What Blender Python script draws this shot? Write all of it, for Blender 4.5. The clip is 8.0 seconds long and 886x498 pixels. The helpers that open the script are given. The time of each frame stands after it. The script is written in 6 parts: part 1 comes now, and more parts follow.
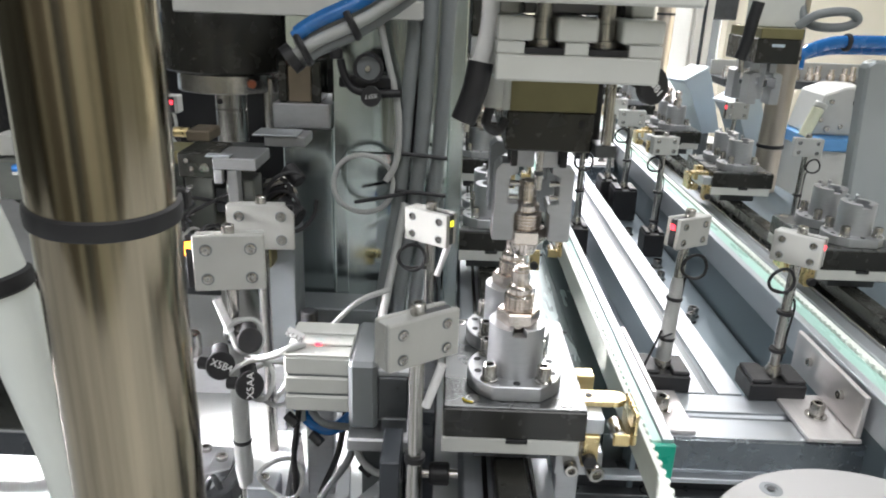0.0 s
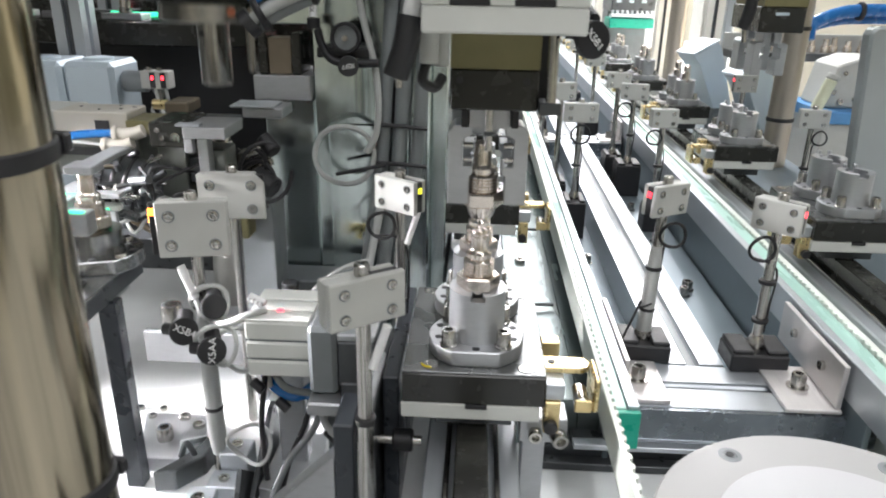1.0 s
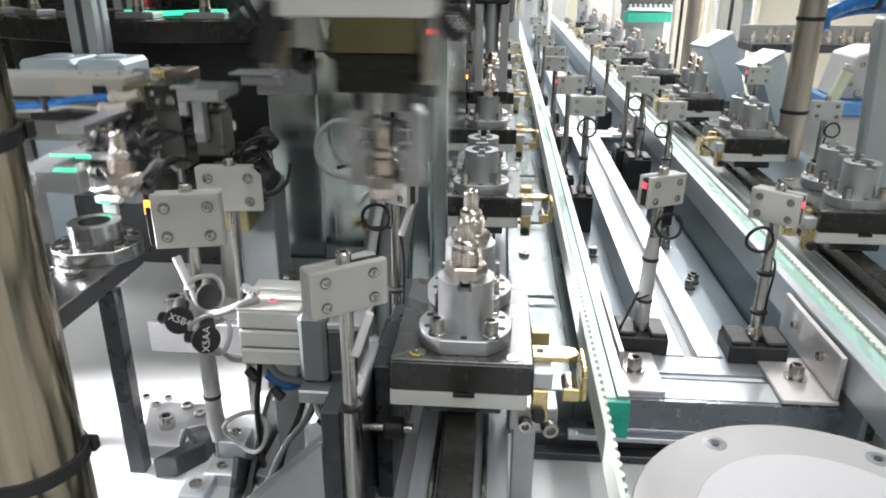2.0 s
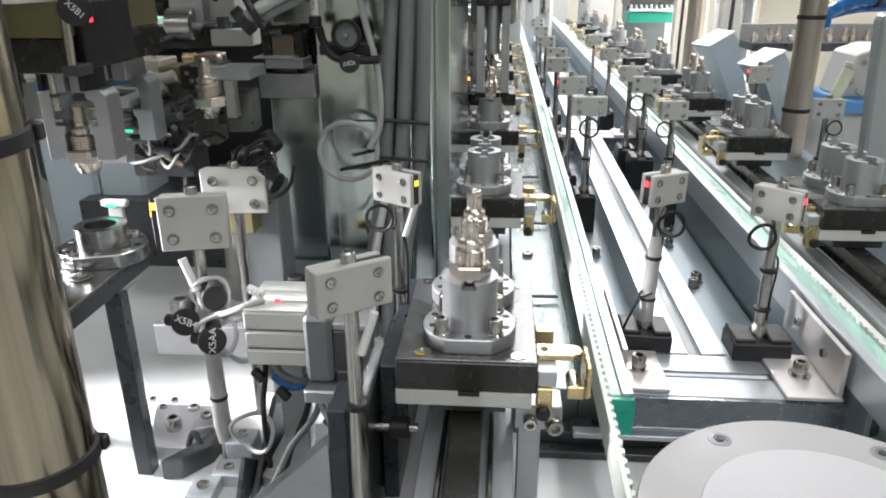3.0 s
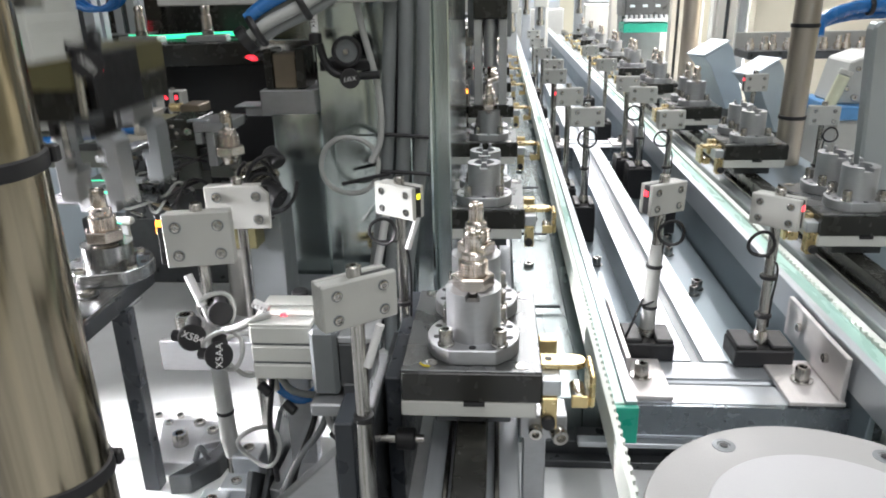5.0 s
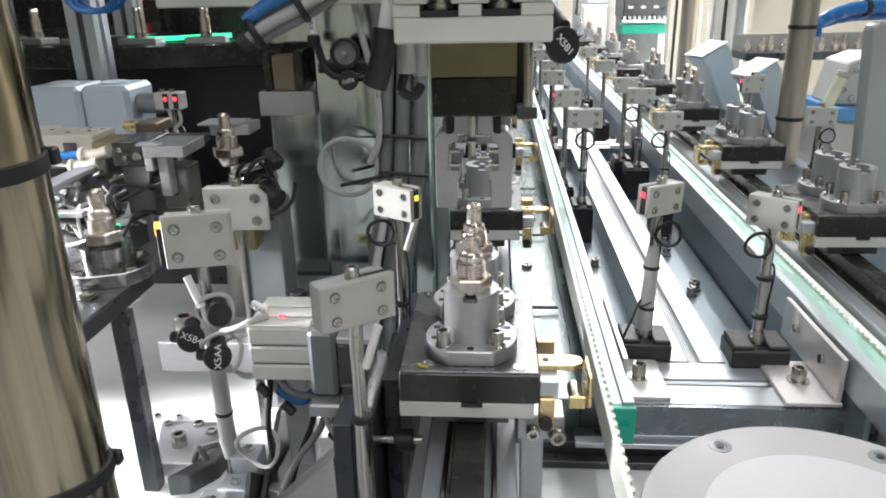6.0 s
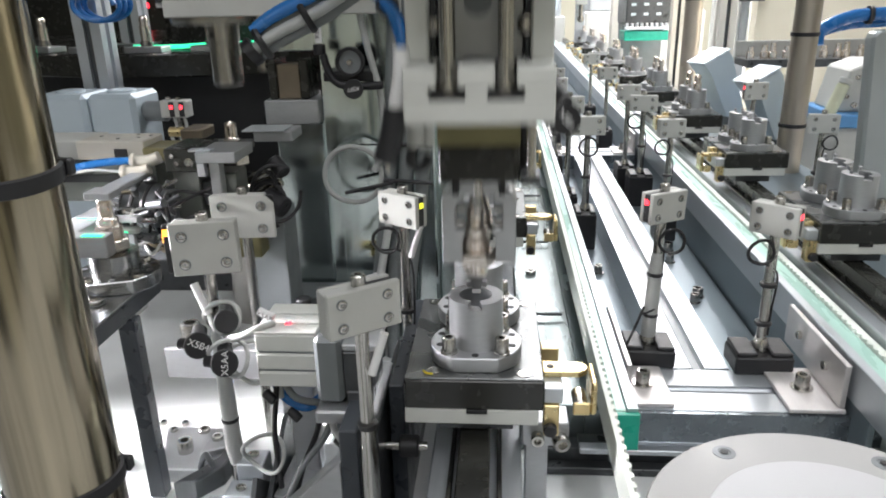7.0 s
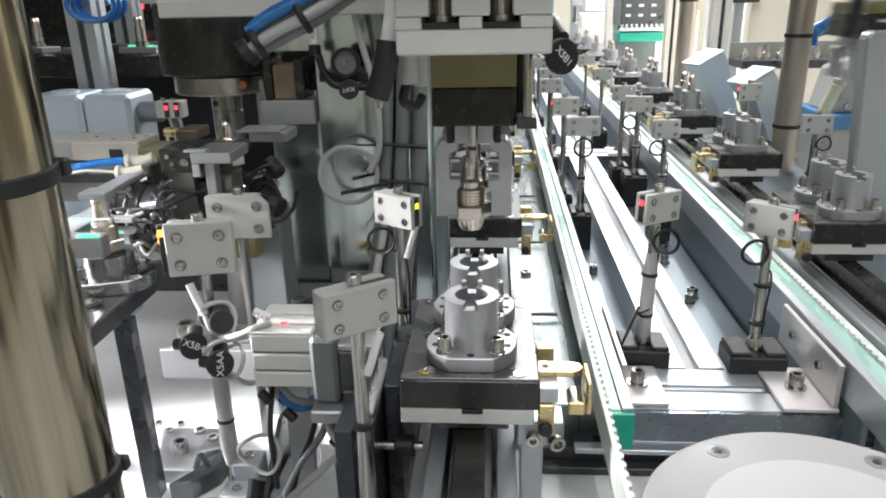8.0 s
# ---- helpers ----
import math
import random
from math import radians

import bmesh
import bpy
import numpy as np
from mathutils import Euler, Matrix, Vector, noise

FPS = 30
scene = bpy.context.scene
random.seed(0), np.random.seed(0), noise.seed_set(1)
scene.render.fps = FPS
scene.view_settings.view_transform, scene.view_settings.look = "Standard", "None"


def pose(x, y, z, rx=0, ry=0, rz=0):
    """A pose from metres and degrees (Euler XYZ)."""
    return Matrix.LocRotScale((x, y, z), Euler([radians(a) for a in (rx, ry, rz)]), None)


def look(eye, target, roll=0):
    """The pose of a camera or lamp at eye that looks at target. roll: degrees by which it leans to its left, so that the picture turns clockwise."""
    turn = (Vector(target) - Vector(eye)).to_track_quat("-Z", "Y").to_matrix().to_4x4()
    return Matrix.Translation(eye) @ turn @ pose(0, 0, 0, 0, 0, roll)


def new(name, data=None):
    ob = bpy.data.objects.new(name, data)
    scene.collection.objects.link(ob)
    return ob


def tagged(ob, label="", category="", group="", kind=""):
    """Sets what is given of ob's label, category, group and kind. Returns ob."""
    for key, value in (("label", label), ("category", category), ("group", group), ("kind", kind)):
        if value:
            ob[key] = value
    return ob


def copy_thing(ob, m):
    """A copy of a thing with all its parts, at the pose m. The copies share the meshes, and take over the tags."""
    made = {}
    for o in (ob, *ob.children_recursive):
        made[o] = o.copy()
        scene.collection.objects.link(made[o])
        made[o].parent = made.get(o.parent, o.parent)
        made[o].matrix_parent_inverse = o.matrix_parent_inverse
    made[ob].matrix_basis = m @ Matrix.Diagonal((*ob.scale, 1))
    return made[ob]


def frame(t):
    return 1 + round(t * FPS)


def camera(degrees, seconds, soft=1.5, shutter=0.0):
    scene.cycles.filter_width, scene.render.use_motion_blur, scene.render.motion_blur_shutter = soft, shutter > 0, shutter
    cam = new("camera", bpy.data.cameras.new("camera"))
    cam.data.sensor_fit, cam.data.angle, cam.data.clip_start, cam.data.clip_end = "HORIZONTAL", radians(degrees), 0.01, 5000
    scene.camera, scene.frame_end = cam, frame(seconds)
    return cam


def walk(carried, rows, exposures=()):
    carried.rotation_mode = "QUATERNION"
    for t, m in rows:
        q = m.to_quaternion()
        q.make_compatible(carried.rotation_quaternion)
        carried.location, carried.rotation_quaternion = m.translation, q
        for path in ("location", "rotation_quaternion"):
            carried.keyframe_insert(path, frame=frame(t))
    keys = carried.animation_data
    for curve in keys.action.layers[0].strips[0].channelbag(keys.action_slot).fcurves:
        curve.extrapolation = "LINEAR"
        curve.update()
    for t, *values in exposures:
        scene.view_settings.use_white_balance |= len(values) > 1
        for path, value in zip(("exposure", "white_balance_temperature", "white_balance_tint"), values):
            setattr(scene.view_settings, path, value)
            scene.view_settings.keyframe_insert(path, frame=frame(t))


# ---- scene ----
cam = camera(63.3, 8.0, soft=1.9, shutter=0.6)
PATH = [
    (0, (-0.042, -0.335, 0.332), (-0.05, 1.545, -0.349), 2.1),
    (0.5, (-0.027, -0.337, 0.332), (-0.053, 1.549, -0.332), 1.3),
    (1, (-0.004, -0.335, 0.322), (-0.085, 1.528, -0.402), 1.1),
    (1.5, (0.016, -0.337, 0.32), (-0.115, 1.52, -0.412), 0.8),
    (3, (0.016, -0.342, 0.319), (-0.139, 1.516, -0.405), -0.4),
    (3.5, (0.015, -0.344, 0.32), (-0.152, 1.518, -0.391), -0.7),
    (4, (0.015, -0.345, 0.322), (-0.143, 1.523, -0.375), -1.2),
    (4.5, (0.014, -0.346, 0.321), (-0.141, 1.523, -0.373), -1.3),
    (6, (0.015, -0.348, 0.322), (-0.136, 1.523, -0.37), -1.3),
    (6.5, (0.014, -0.35, 0.323), (-0.137, 1.525, -0.355), -1.3),
    (7, (0.014, -0.351, 0.324), (-0.145, 1.525, -0.352), -1.4),
    (7.5, (0.014, -0.35, 0.324), (-0.139, 1.524, -0.356), -1.4),
    (8, (0.014, -0.352, 0.324), (-0.132, 1.525, -0.35), -1.3),
]
walk(cam, [(t, look(eye, target, roll)) for t, eye, target, roll in PATH],
     exposures=[(0.0, 0.30), (1.2, 0.28), (2.4, 0.06), (4.5, 0.04), (6.0, 0.10), (8.0, 0.12)])

# ---- light ----
world = bpy.data.worlds.new("hall_air")
scene.world = world
world.use_nodes = True
world.node_tree.nodes["Background"].inputs[0].default_value = (0.85, 0.92, 1.0, 1)
world.node_tree.nodes["Background"].inputs[1].default_value = 0.17


def area_lamp(name, x, y, z, sx, sy, power, colour, aim=None, spread=180):
    data = bpy.data.lights.new(name, "AREA")
    data.shape, data.size, data.size_y, data.energy, data.color = "RECTANGLE", sx, sy, power, colour
    data.spread = radians(spread)
    ob = new(name, data)
    ob.matrix_world = look((x, y, z), aim or (x, y, z - 1))
    return ob


COOL = (0.985, 0.965, 0.99)
area_lamp("unseen_tube_beam", 0.30, 0.9, 1.05, 0.06, 2.4, 7.6, (0.95, 0.98, 1.0))
# Second tube, out of view, added to brighten the far posts and wall.
area_lamp("unseen_tube_beam", 0.55, 2.4, 1.05, 0.06, 2.4, 45, COOL)
# Added lamp below table height, only to whiten the left part of the bed.
area_lamp("unseen_tube_beam", -0.56, 0.06, 0.090, 0.04, 0.40, 3.9, COOL, (-0.16, 0.09, -0.06), 36)
area_lamp("unseen_ceiling_beam", 0.9, 3.2, 1.75, 2.4, 2.6, 185, COOL)
area_lamp("unseen_ceiling_beam", 0.15, -0.95, 1.75, 1.7, 0.8, 14, COOL)
# Extra lamp behind the camera, added to brighten what post and column reflect.
area_lamp("unseen_ceiling_beam", -0.3, -1.9, 1.75, 3.2, 0.6, 22, (0.94, 0.97, 1.0))


# ---- materials ----
def material(name, colour, rough=0.5, metal=0.0, vary=0.12, scale=60.0, bump=0.0, bump_scale=400.0,
             stretch=(1, 1, 1), rough_vary=0.1, coat=0.0, emission=None, power=0.0, mottle=0.0):
    m = bpy.data.materials.new(name)
    m.use_nodes = True
    nt = m.node_tree
    b = nt.nodes["Principled BSDF"]
    co = nt.nodes.new("ShaderNodeTexCoord")
    mp = nt.nodes.new("ShaderNodeMapping")
    mp.inputs["Scale"].default_value = stretch
    nt.links.new(co.outputs["Object"], mp.inputs["Vector"])
    n1 = nt.nodes.new("ShaderNodeTexNoise")
    n1.inputs["Scale"].default_value, n1.inputs["Detail"].default_value = scale, 5
    nt.links.new(mp.outputs[0], n1.inputs["Vector"])
    n2 = nt.nodes.new("ShaderNodeTexNoise")
    n2.inputs["Scale"].default_value, n2.inputs["Detail"].default_value = scale * 0.17, 3
    nt.links.new((mp if min(stretch) < 0.3 else co).outputs[0 if min(stretch) < 0.3 else "Object"], n2.inputs["Vector"])
    add = nt.nodes.new("ShaderNodeMath")
    add.operation = "ADD"
    nt.links.new(n1.outputs["Fac"], add.inputs[0])
    nt.links.new(n2.outputs["Fac"], add.inputs[1])
    ra = nt.nodes.new("ShaderNodeMapRange")
    ra.inputs["From Min"].default_value, ra.inputs["From Max"].default_value = 0.7, 1.3
    ra.inputs["To Min"].default_value, ra.inputs["To Max"].default_value = 1 - vary - mottle, 1 + vary
    nt.links.new(add.outputs[0], ra.inputs["Value"])
    mul = nt.nodes.new("ShaderNodeVectorMath")
    mul.operation = "MULTIPLY"
    mul.inputs[0].default_value = colour
    nt.links.new(ra.outputs[0], mul.inputs[1])
    nt.links.new(mul.outputs[0], b.inputs["Base Color"])
    rr = nt.nodes.new("ShaderNodeMapRange")
    rr.inputs["From Min"].default_value, rr.inputs["From Max"].default_value = 0.3, 0.7
    rr.inputs["To Min"].default_value = max(0.03, rough - rough_vary)
    rr.inputs["To Max"].default_value = min(1, rough + rough_vary)
    nt.links.new(n1.outputs["Fac"], rr.inputs["Value"])
    nt.links.new(rr.outputs[0], b.inputs["Roughness"])
    b.inputs["Metallic"].default_value = metal
    b.inputs["Coat Weight"].default_value = coat
    if bump:
        n3 = nt.nodes.new("ShaderNodeTexNoise")
        n3.inputs["Scale"].default_value = bump_scale
        nt.links.new(mp.outputs[0], n3.inputs["Vector"])
        bp = nt.nodes.new("ShaderNodeBump")
        bp.inputs["Strength"].default_value, bp.inputs["Distance"].default_value = bump, 0.0006
        nt.links.new(n3.outputs["Fac"], bp.inputs["Height"])
        nt.links.new(bp.outputs[0], b.inputs["Normal"])
    if emission:
        b.inputs["Emission Color"].default_value = (*emission, 1)
        b.inputs["Emission Strength"].default_value = power
    return m


STEEL = material("polished_steel", (0.50, 0.485, 0.46), 0.15, 1, 0.06, 120, 0.15, 900, (1, 1, 8), 0.06)
# The upright colour streaks stand in for lamp reflections on the tube.
STAINLESS = material("stainless_tube", (0.315, 0.275, 0.205), 0.15, 1, 0.22, 70, 0.015, 300, (6, 6, 0.006), 0.05)
BRUSHED = material("brushed_steel_tube", (0.50, 0.45, 0.39), 0.34, 0.9, 0.05, 40, 0.04, 500, (6, 6, 0.25), 0.05)
CHROME = material("bright_ground_steel", (0.78, 0.76, 0.73), 0.36, 0.85, 0.05, 120, 0.06, 900, (1, 1, 6), 0.05)
SATIN = material("satin_machined_aluminium", (0.46, 0.47, 0.485), 0.40, 0.85, 0.08, 150, 0.2, 1200, (1, 1, 3), 0.1)
BRIGHT = material("clear_anodised_extrusion", (0.53, 0.56, 0.59), 0.40, 0.70, 0.05, 60, 0.1, 600, (8, 0.4, 8), 0.08)
# Vertical tone bands in this colour replace reflections the sheet would show.
SHEET = material("galvanised_sheet", (0.64, 0.71, 0.70), 0.17, 1, 0.22, 34, 0.75, 40, (1, 1, 0.05), 0.10)
DARKSTEEL = material("dark_steel_plate", (0.075, 0.08, 0.085), 0.35, 0.5, 0.2, 80, 0.15, 500)
GREYPAINT = material("grey_painted_plate", (0.19, 0.205, 0.215), 0.38, 0.2, 0.1, 50, 0.1, 300)
# Metal bed: near-white colour and mottling stand in for glare and soft reflections.
FLOORMETAL = material("glare_white_plate", (0.80, 0.815, 0.815), 0.38, 0.0, 0.06, 12, 0.12, 40, mottle=0.16)
INNERFLOOR = material("milled_base_plate", (0.185, 0.225, 0.25), 0.36, 0.5, 0.10, 14, 0.06, 300, (3, 0.7, 1), 0.08)
PALEPLATE = material("pale_teal_ground_plate", (0.27, 0.315, 0.315), 0.26, 0.6, 0.10, 20, 0.08, 300, (3, 0.5, 1), 0.08)
SLATE = material("slate_grey_coated_steel", (0.035, 0.041, 0.050), 0.32, 0.2, 0.10, 60, 0.08, 400)
BLUESTEEL = material("ground_blue_grey_steel", (0.20, 0.225, 0.25), 0.25, 0.8, 0.10, 50, 0.08, 400, (0.25, 3, 3), 0.06)
WARMSTEEL = material("warm_bent_steel", (0.68, 0.65, 0.64), 0.40, 0.6, 0.08, 90, 0.10, 700, (6, 0.25, 1), 0.07)
BLACK = material("black_anodised_aluminium", (0.022, 0.022, 0.019), 0.26, 0.0, 0.1, 90, 0.06, 700, rough_vary=0.03)
RUBBER = material("black_plastic", (0.012, 0.012, 0.014), 0.5, 0, 0.2, 90)
HOLDER = material("light_grey_plastic", (0.46, 0.465, 0.44), 0.5, 0, 0.05, 70, 0.1, 800)
WHITEBLOCK = material("ivory_coated_block", (0.58, 0.59, 0.56), 0.45, 0.1, 0.05, 60, 0.1, 500)
BRASS = material("yellow_chromate_steel", (0.66, 0.53, 0.28), 0.30, 0.85, 0.15, 130, 0.15, 700)
BROWN = material("brown_oxidised_metal", (0.20, 0.165, 0.12), 0.45, 0.6, 0.15, 60, 0.1, 400)
OLIVE = material("yellow_passivated_plate", (0.20, 0.18, 0.09), 0.5, 0.5, 0.2, 60)
GREEN = material("strong_green", (0.01, 0.36, 0.25), 0.35, 0, 0.1, 80)
# Green guide paled to mint: the gloss on its top is in the colour.
MINT = material("sheen_mint_belt_guide", (0.44, 0.68, 0.60), 0.3, 0, 0.10, 60, 0.1, 300, (1, 0.2, 1), mottle=0.1)
BELT = material("white_timing_belt", (0.74, 0.78, 0.72), 0.5, 0, 0.06, 90, 0.1, 500)
HOSE = material("grey_white_hose", (0.40, 0.41, 0.40), 0.45, 0, 0.06, 60)
CONDUIT = material("grey_cable_conduit", (0.18, 0.195, 0.20), 0.5, 0, 0.08, 60)
BLUE = material("blue_air_hose", (0.02, 0.14, 0.40), 0.25, 0, 0.08, 60)
NICKEL = material("nickel_plated_brass", (0.80, 0.73, 0.67), 0.22, 1, 0.05, 200, 0.05, 900, rough_vary=0.05)
BEIGE = material("beige_wall_paint", (0.80, 0.75, 0.62), 0.7, 0, 0.05, 3)
PALEBLUE = material("pale_blue_sheet_cover", (0.52, 0.60, 0.66), 0.4, 0.2, 0.06, 15)
FLOORPAINT = material("green_grey_floor_paint", (0.27, 0.36, 0.31), 0.4, 0, 0.12, 2)
HALLFLOOR = material("hall_floor_paint", (0.14, 0.14, 0.13), 0.5, 0, 0.2, 2)
CEILING = material("ceiling_paint", (0.38, 0.38, 0.37), 0.8, 0, 0.04, 3)
RED = material("red_indicator", (0.6, 0.02, 0.02), 0.4, emission=(1, 0.03, 0.05), power=4)
AMBER = material("amber_indicator", (0.7, 0.3, 0.02), 0.4, emission=(1, 0.30, 0.03), power=5)
YELLOW = material("yellow_indicator", (0.7, 0.6, 0.02), 0.4, emission=(0.85, 0.9, 0.05), power=1.2)
GREENGLOW = material("green_glow", (0.02, 0.6, 0.3), 0.4, emission=(0.05, 1, 0.45), power=1.5)
YELLOWPAINT = material("yellow_marking_paint", (0.75, 0.60, 0.03), 0.5)
PRINT = material("white_print", (0.75, 0.75, 0.75), 0.6)
INK = material("dark_print", (0.05, 0.05, 0.05), 0.6)
TUBEDIM = material("small_tube_glow", (0.9, 0.9, 0.9), 0.4, emission=COOL, power=0.8)
TUBEGLOW = material("tube_lamp_glow", (0.9, 0.9, 0.9), 0.4, emission=COOL, power=6)


# ---- mesh helpers ----
def faces_of(verts):
    return list({f for v in verts for f in v.link_faces})


def box(bm, x0, x1, y0, y1, z0, z1, bevel=0.0006, m=None):
    r = bmesh.ops.create_cube(bm, size=1)["verts"]
    for v in r:
        v.co = Vector((x0 + (v.co.x + 0.5) * (x1 - x0), y0 + (v.co.y + 0.5) * (y1 - y0), z0 + (v.co.z + 0.5) * (z1 - z0)))
    if m:
        bmesh.ops.transform(bm, matrix=m, verts=r)
    if bevel:
        bmesh.ops.bevel(bm, geom=list({e for v in r for e in v.link_edges}), offset=bevel, segments=1, affect="EDGES")
    return bm


def lathe(bm, profile, seg=24, m=None, smooth=True):
    """A turned body about local z from (radius, height) pairs, closed at both ends."""
    rings = []
    for r, z in profile:
        rings.append([bm.verts.new((r * math.cos(2 * math.pi * i / seg), r * math.sin(2 * math.pi * i / seg), z)) for i in range(seg)])
    made = [v for ring in rings for v in ring]
    for a, b in zip(rings, rings[1:]):
        for i in range(seg):
            f = bm.faces.new((a[i], a[(i + 1) % seg], b[(i + 1) % seg], b[i]))
            f.smooth = smooth
    bm.faces.new(list(reversed(rings[0])))
    bm.faces.new(rings[-1])
    if m:
        bmesh.ops.transform(bm, matrix=m, verts=made)
    return bm


def rod(bm, a, b, r, seg=16, r2=None, chamfer=0.0):
    a, b = Vector(a), Vector(b)
    d = b - a
    h = d.length
    q = d.to_track_quat("Z", "Y").to_matrix().to_4x4()
    r2 = r if r2 is None else r2
    p = [(r, 0), (r2, h)]
    if chamfer:
        p = [(r - chamfer, 0), (r, chamfer), (r2, h - chamfer), (r2 - chamfer, h)]
    return lathe(bm, p, seg, Matrix.Translation(a) @ q)


def smooth_line(pts, n=8):
    pts = [Vector(p) for p in pts]
    out = []
    for i in range(len(pts) - 1):
        p0, p1, p2, p3 = pts[max(i - 1, 0)], pts[i], pts[i + 1], pts[min(i + 2, len(pts) - 1)]
        for k in range(n):
            t = k / n
            out.append(0.5 * ((2 * p1) + (p2 - p0) * t + (2 * p0 - 5 * p1 + 4 * p2 - p3) * t * t + (3 * p1 - p0 - 3 * p2 + p3) * t ** 3))
    out.append(pts[-1])
    return out


def hose(bm, pts, r, seg=10, n=8, closed=False):
    """A round tube along a smooth line through the points."""
    line = smooth_line(pts, n)
    rings, up = [], Vector((0.3, 0.2, 0.93)).normalized()
    for i, p in enumerate(line):
        d = (line[min(i + 1, len(line) - 1)] - line[max(i - 1, 0)]).normalized()
        s = d.cross(up)
        if s.length < 1e-4:
            s = d.orthogonal()
        s.normalize()
        up = s.cross(d).normalized()
        rings.append([bm.verts.new(p + r * (math.cos(a) * s + math.sin(a) * up)) for a in (2 * math.pi * k / seg for k in range(seg))])
    for a, b in zip(rings, rings[1:]):
        for k in range(seg):
            f = bm.faces.new((a[k], a[(k + 1) % seg], b[(k + 1) % seg], b[k]))
            f.smooth = True
    bm.faces.new(list(reversed(rings[0])))
    bm.faces.new(rings[-1])
    return bm


def prism(bm, outline, z0, z1, m=None, bevel=0.0):
    """A plate from an outline in the local xy plane."""
    lo = [bm.verts.new((x, y, z0)) for x, y in outline]
    hi = [bm.verts.new((x, y, z1)) for x, y in outline]
    n = len(outline)
    bm.faces.new(list(reversed(lo)))
    bm.faces.new(hi)
    for i in range(n):
        bm.faces.new((lo[i], lo[(i + 1) % n], hi[(i + 1) % n], hi[i]))
    made = lo + hi
    if bevel:
        bm.normal_update()
        bmesh.ops.bevel(bm, geom=[e for e in {e for v in made for e in v.link_edges}], offset=bevel, segments=1, affect="EDGES")
    if m:
        bmesh.ops.transform(bm, matrix=m, verts=bm.verts[:])
    return bm


def mesh_of(name, bm, mat):
    me = bpy.data.meshes.new(name)
    bmesh.ops.recalc_face_normals(bm, faces=bm.faces[:])
    for e in bm.edges:
        e.smooth = len(e.link_faces) == 2 and e.calc_face_angle(0) < 0.6
    bm.to_mesh(me)
    bm.free()
    me.materials.append(mat)
    return me


def part(name, bm, mat, parent, label="", m=None):
    ob = new(name, mesh_of(name, bm, mat))
    ob.parent = parent
    if m is not None:
        ob.matrix_basis = m
    if label:
        tagged(ob, label)
    return ob


def thing(name, m, label, category, group="", kind=""):
    ob = new(name)
    ob.empty_display_size = 0.01
    ob.matrix_basis = m
    return tagged(ob, label, category, group, kind)


def setting(name, bm, mat, label, category="structure"):
    return tagged(new(name, mesh_of(name, bm, mat)), label, category, kind="structure")


def B():
    return bmesh.new()


def screw(bm, x, y, z, r=0.0035, h=0.004, m=None):
    """A socket-head screw with its recess, standing on z."""
    t = Matrix.Translation((x, y, z))
    if m:
        t = m @ t
    return lathe(bm, [(r, 0), (r, h * 0.88), (r * 0.9, h), (r * 0.56, h), (r * 0.5, h * 0.45), (0.0002, h * 0.4)], 14, t)


def lettering(text, size, mat, parent, m, depth=0.0002):
    """Raised letters as a mesh, centred on the pose m."""
    cu = bpy.data.curves.new("lettering", "FONT")
    cu.body, cu.size, cu.extrude, cu.align_x, cu.align_y = text, size, depth, "CENTER", "CENTER"
    tmp = bpy.data.objects.new("lettering_source", cu)
    scene.collection.objects.link(tmp)
    bpy.context.view_layer.update()
    me = bpy.data.meshes.new_from_object(tmp.evaluated_get(bpy.context.evaluated_depsgraph_get()))
    bpy.data.objects.remove(tmp)
    me.materials.clear()
    me.materials.append(mat)
    ob = new("lettering", me)
    ob.parent = parent
    ob.matrix_basis = m
    return ob


# ---- hall ----
# Floor out of view, its green-grey chosen to brighten and tint the column's reflections.
bm = box(B(), -3.4, 3.4, -2.6, 6.4, -0.95, -0.90, 0)
setting("floor", bm, FLOORPAINT, "green-grey painted factory hall floor", "floor")
bm = box(B(), -3.4, 3.4, -2.6, 6.4, 1.85, 1.95, 0)
setting("ceiling", bm, CEILING, "pale factory hall ceiling", "ceiling")
setting("wall_north", box(B(), -3.4, 3.4, 6.4, 6.5, -0.9, 1.85, 0), BEIGE, "beige painted hall wall", "wall")
# Unseen south wall, split into light and dark panels to streak the steel's reflections.
x = -3.4
WARM = material("warm_grey_wall_panel", (0.34, 0.30, 0.24), 0.6, 0, 0.06, 3)
for i, wd in enumerate((0.8, 0.5, 1.1, 0.35, 0.6, 0.25, 0.9, 0.3, 0.7, 0.4, 0.9)):
    setting("reflection_panel", box(B(), x, x + wd, -2.7, -2.6, -0.9, 1.85, 0), (WARM, BEIGE, WARM, BEIGE, HALLFLOOR)[i % 5], "unseen wall panel toned for reflected streaks", "wall")
    x += wd
setting("wall_west", box(B(), -3.5, -3.4, -2.7, 6.5, -0.9, 1.85, 0), HALLFLOOR, "dark grey hall wall behind the machines", "wall")
setting("wall_east", box(B(), 3.4, 3.5, -2.7, 6.5, -0.9, 1.85, 0), BEIGE, "beige painted hall wall", "wall")

# ---- conveyor base ----
Y1 = 3.6
setting("base_plate", box(B(), -1.1, 1.3, -0.75, Y1, -0.02, 0.0, 0.001), FLOORMETAL, "metal machine bed plate, glare put into its colour", "machine bed")


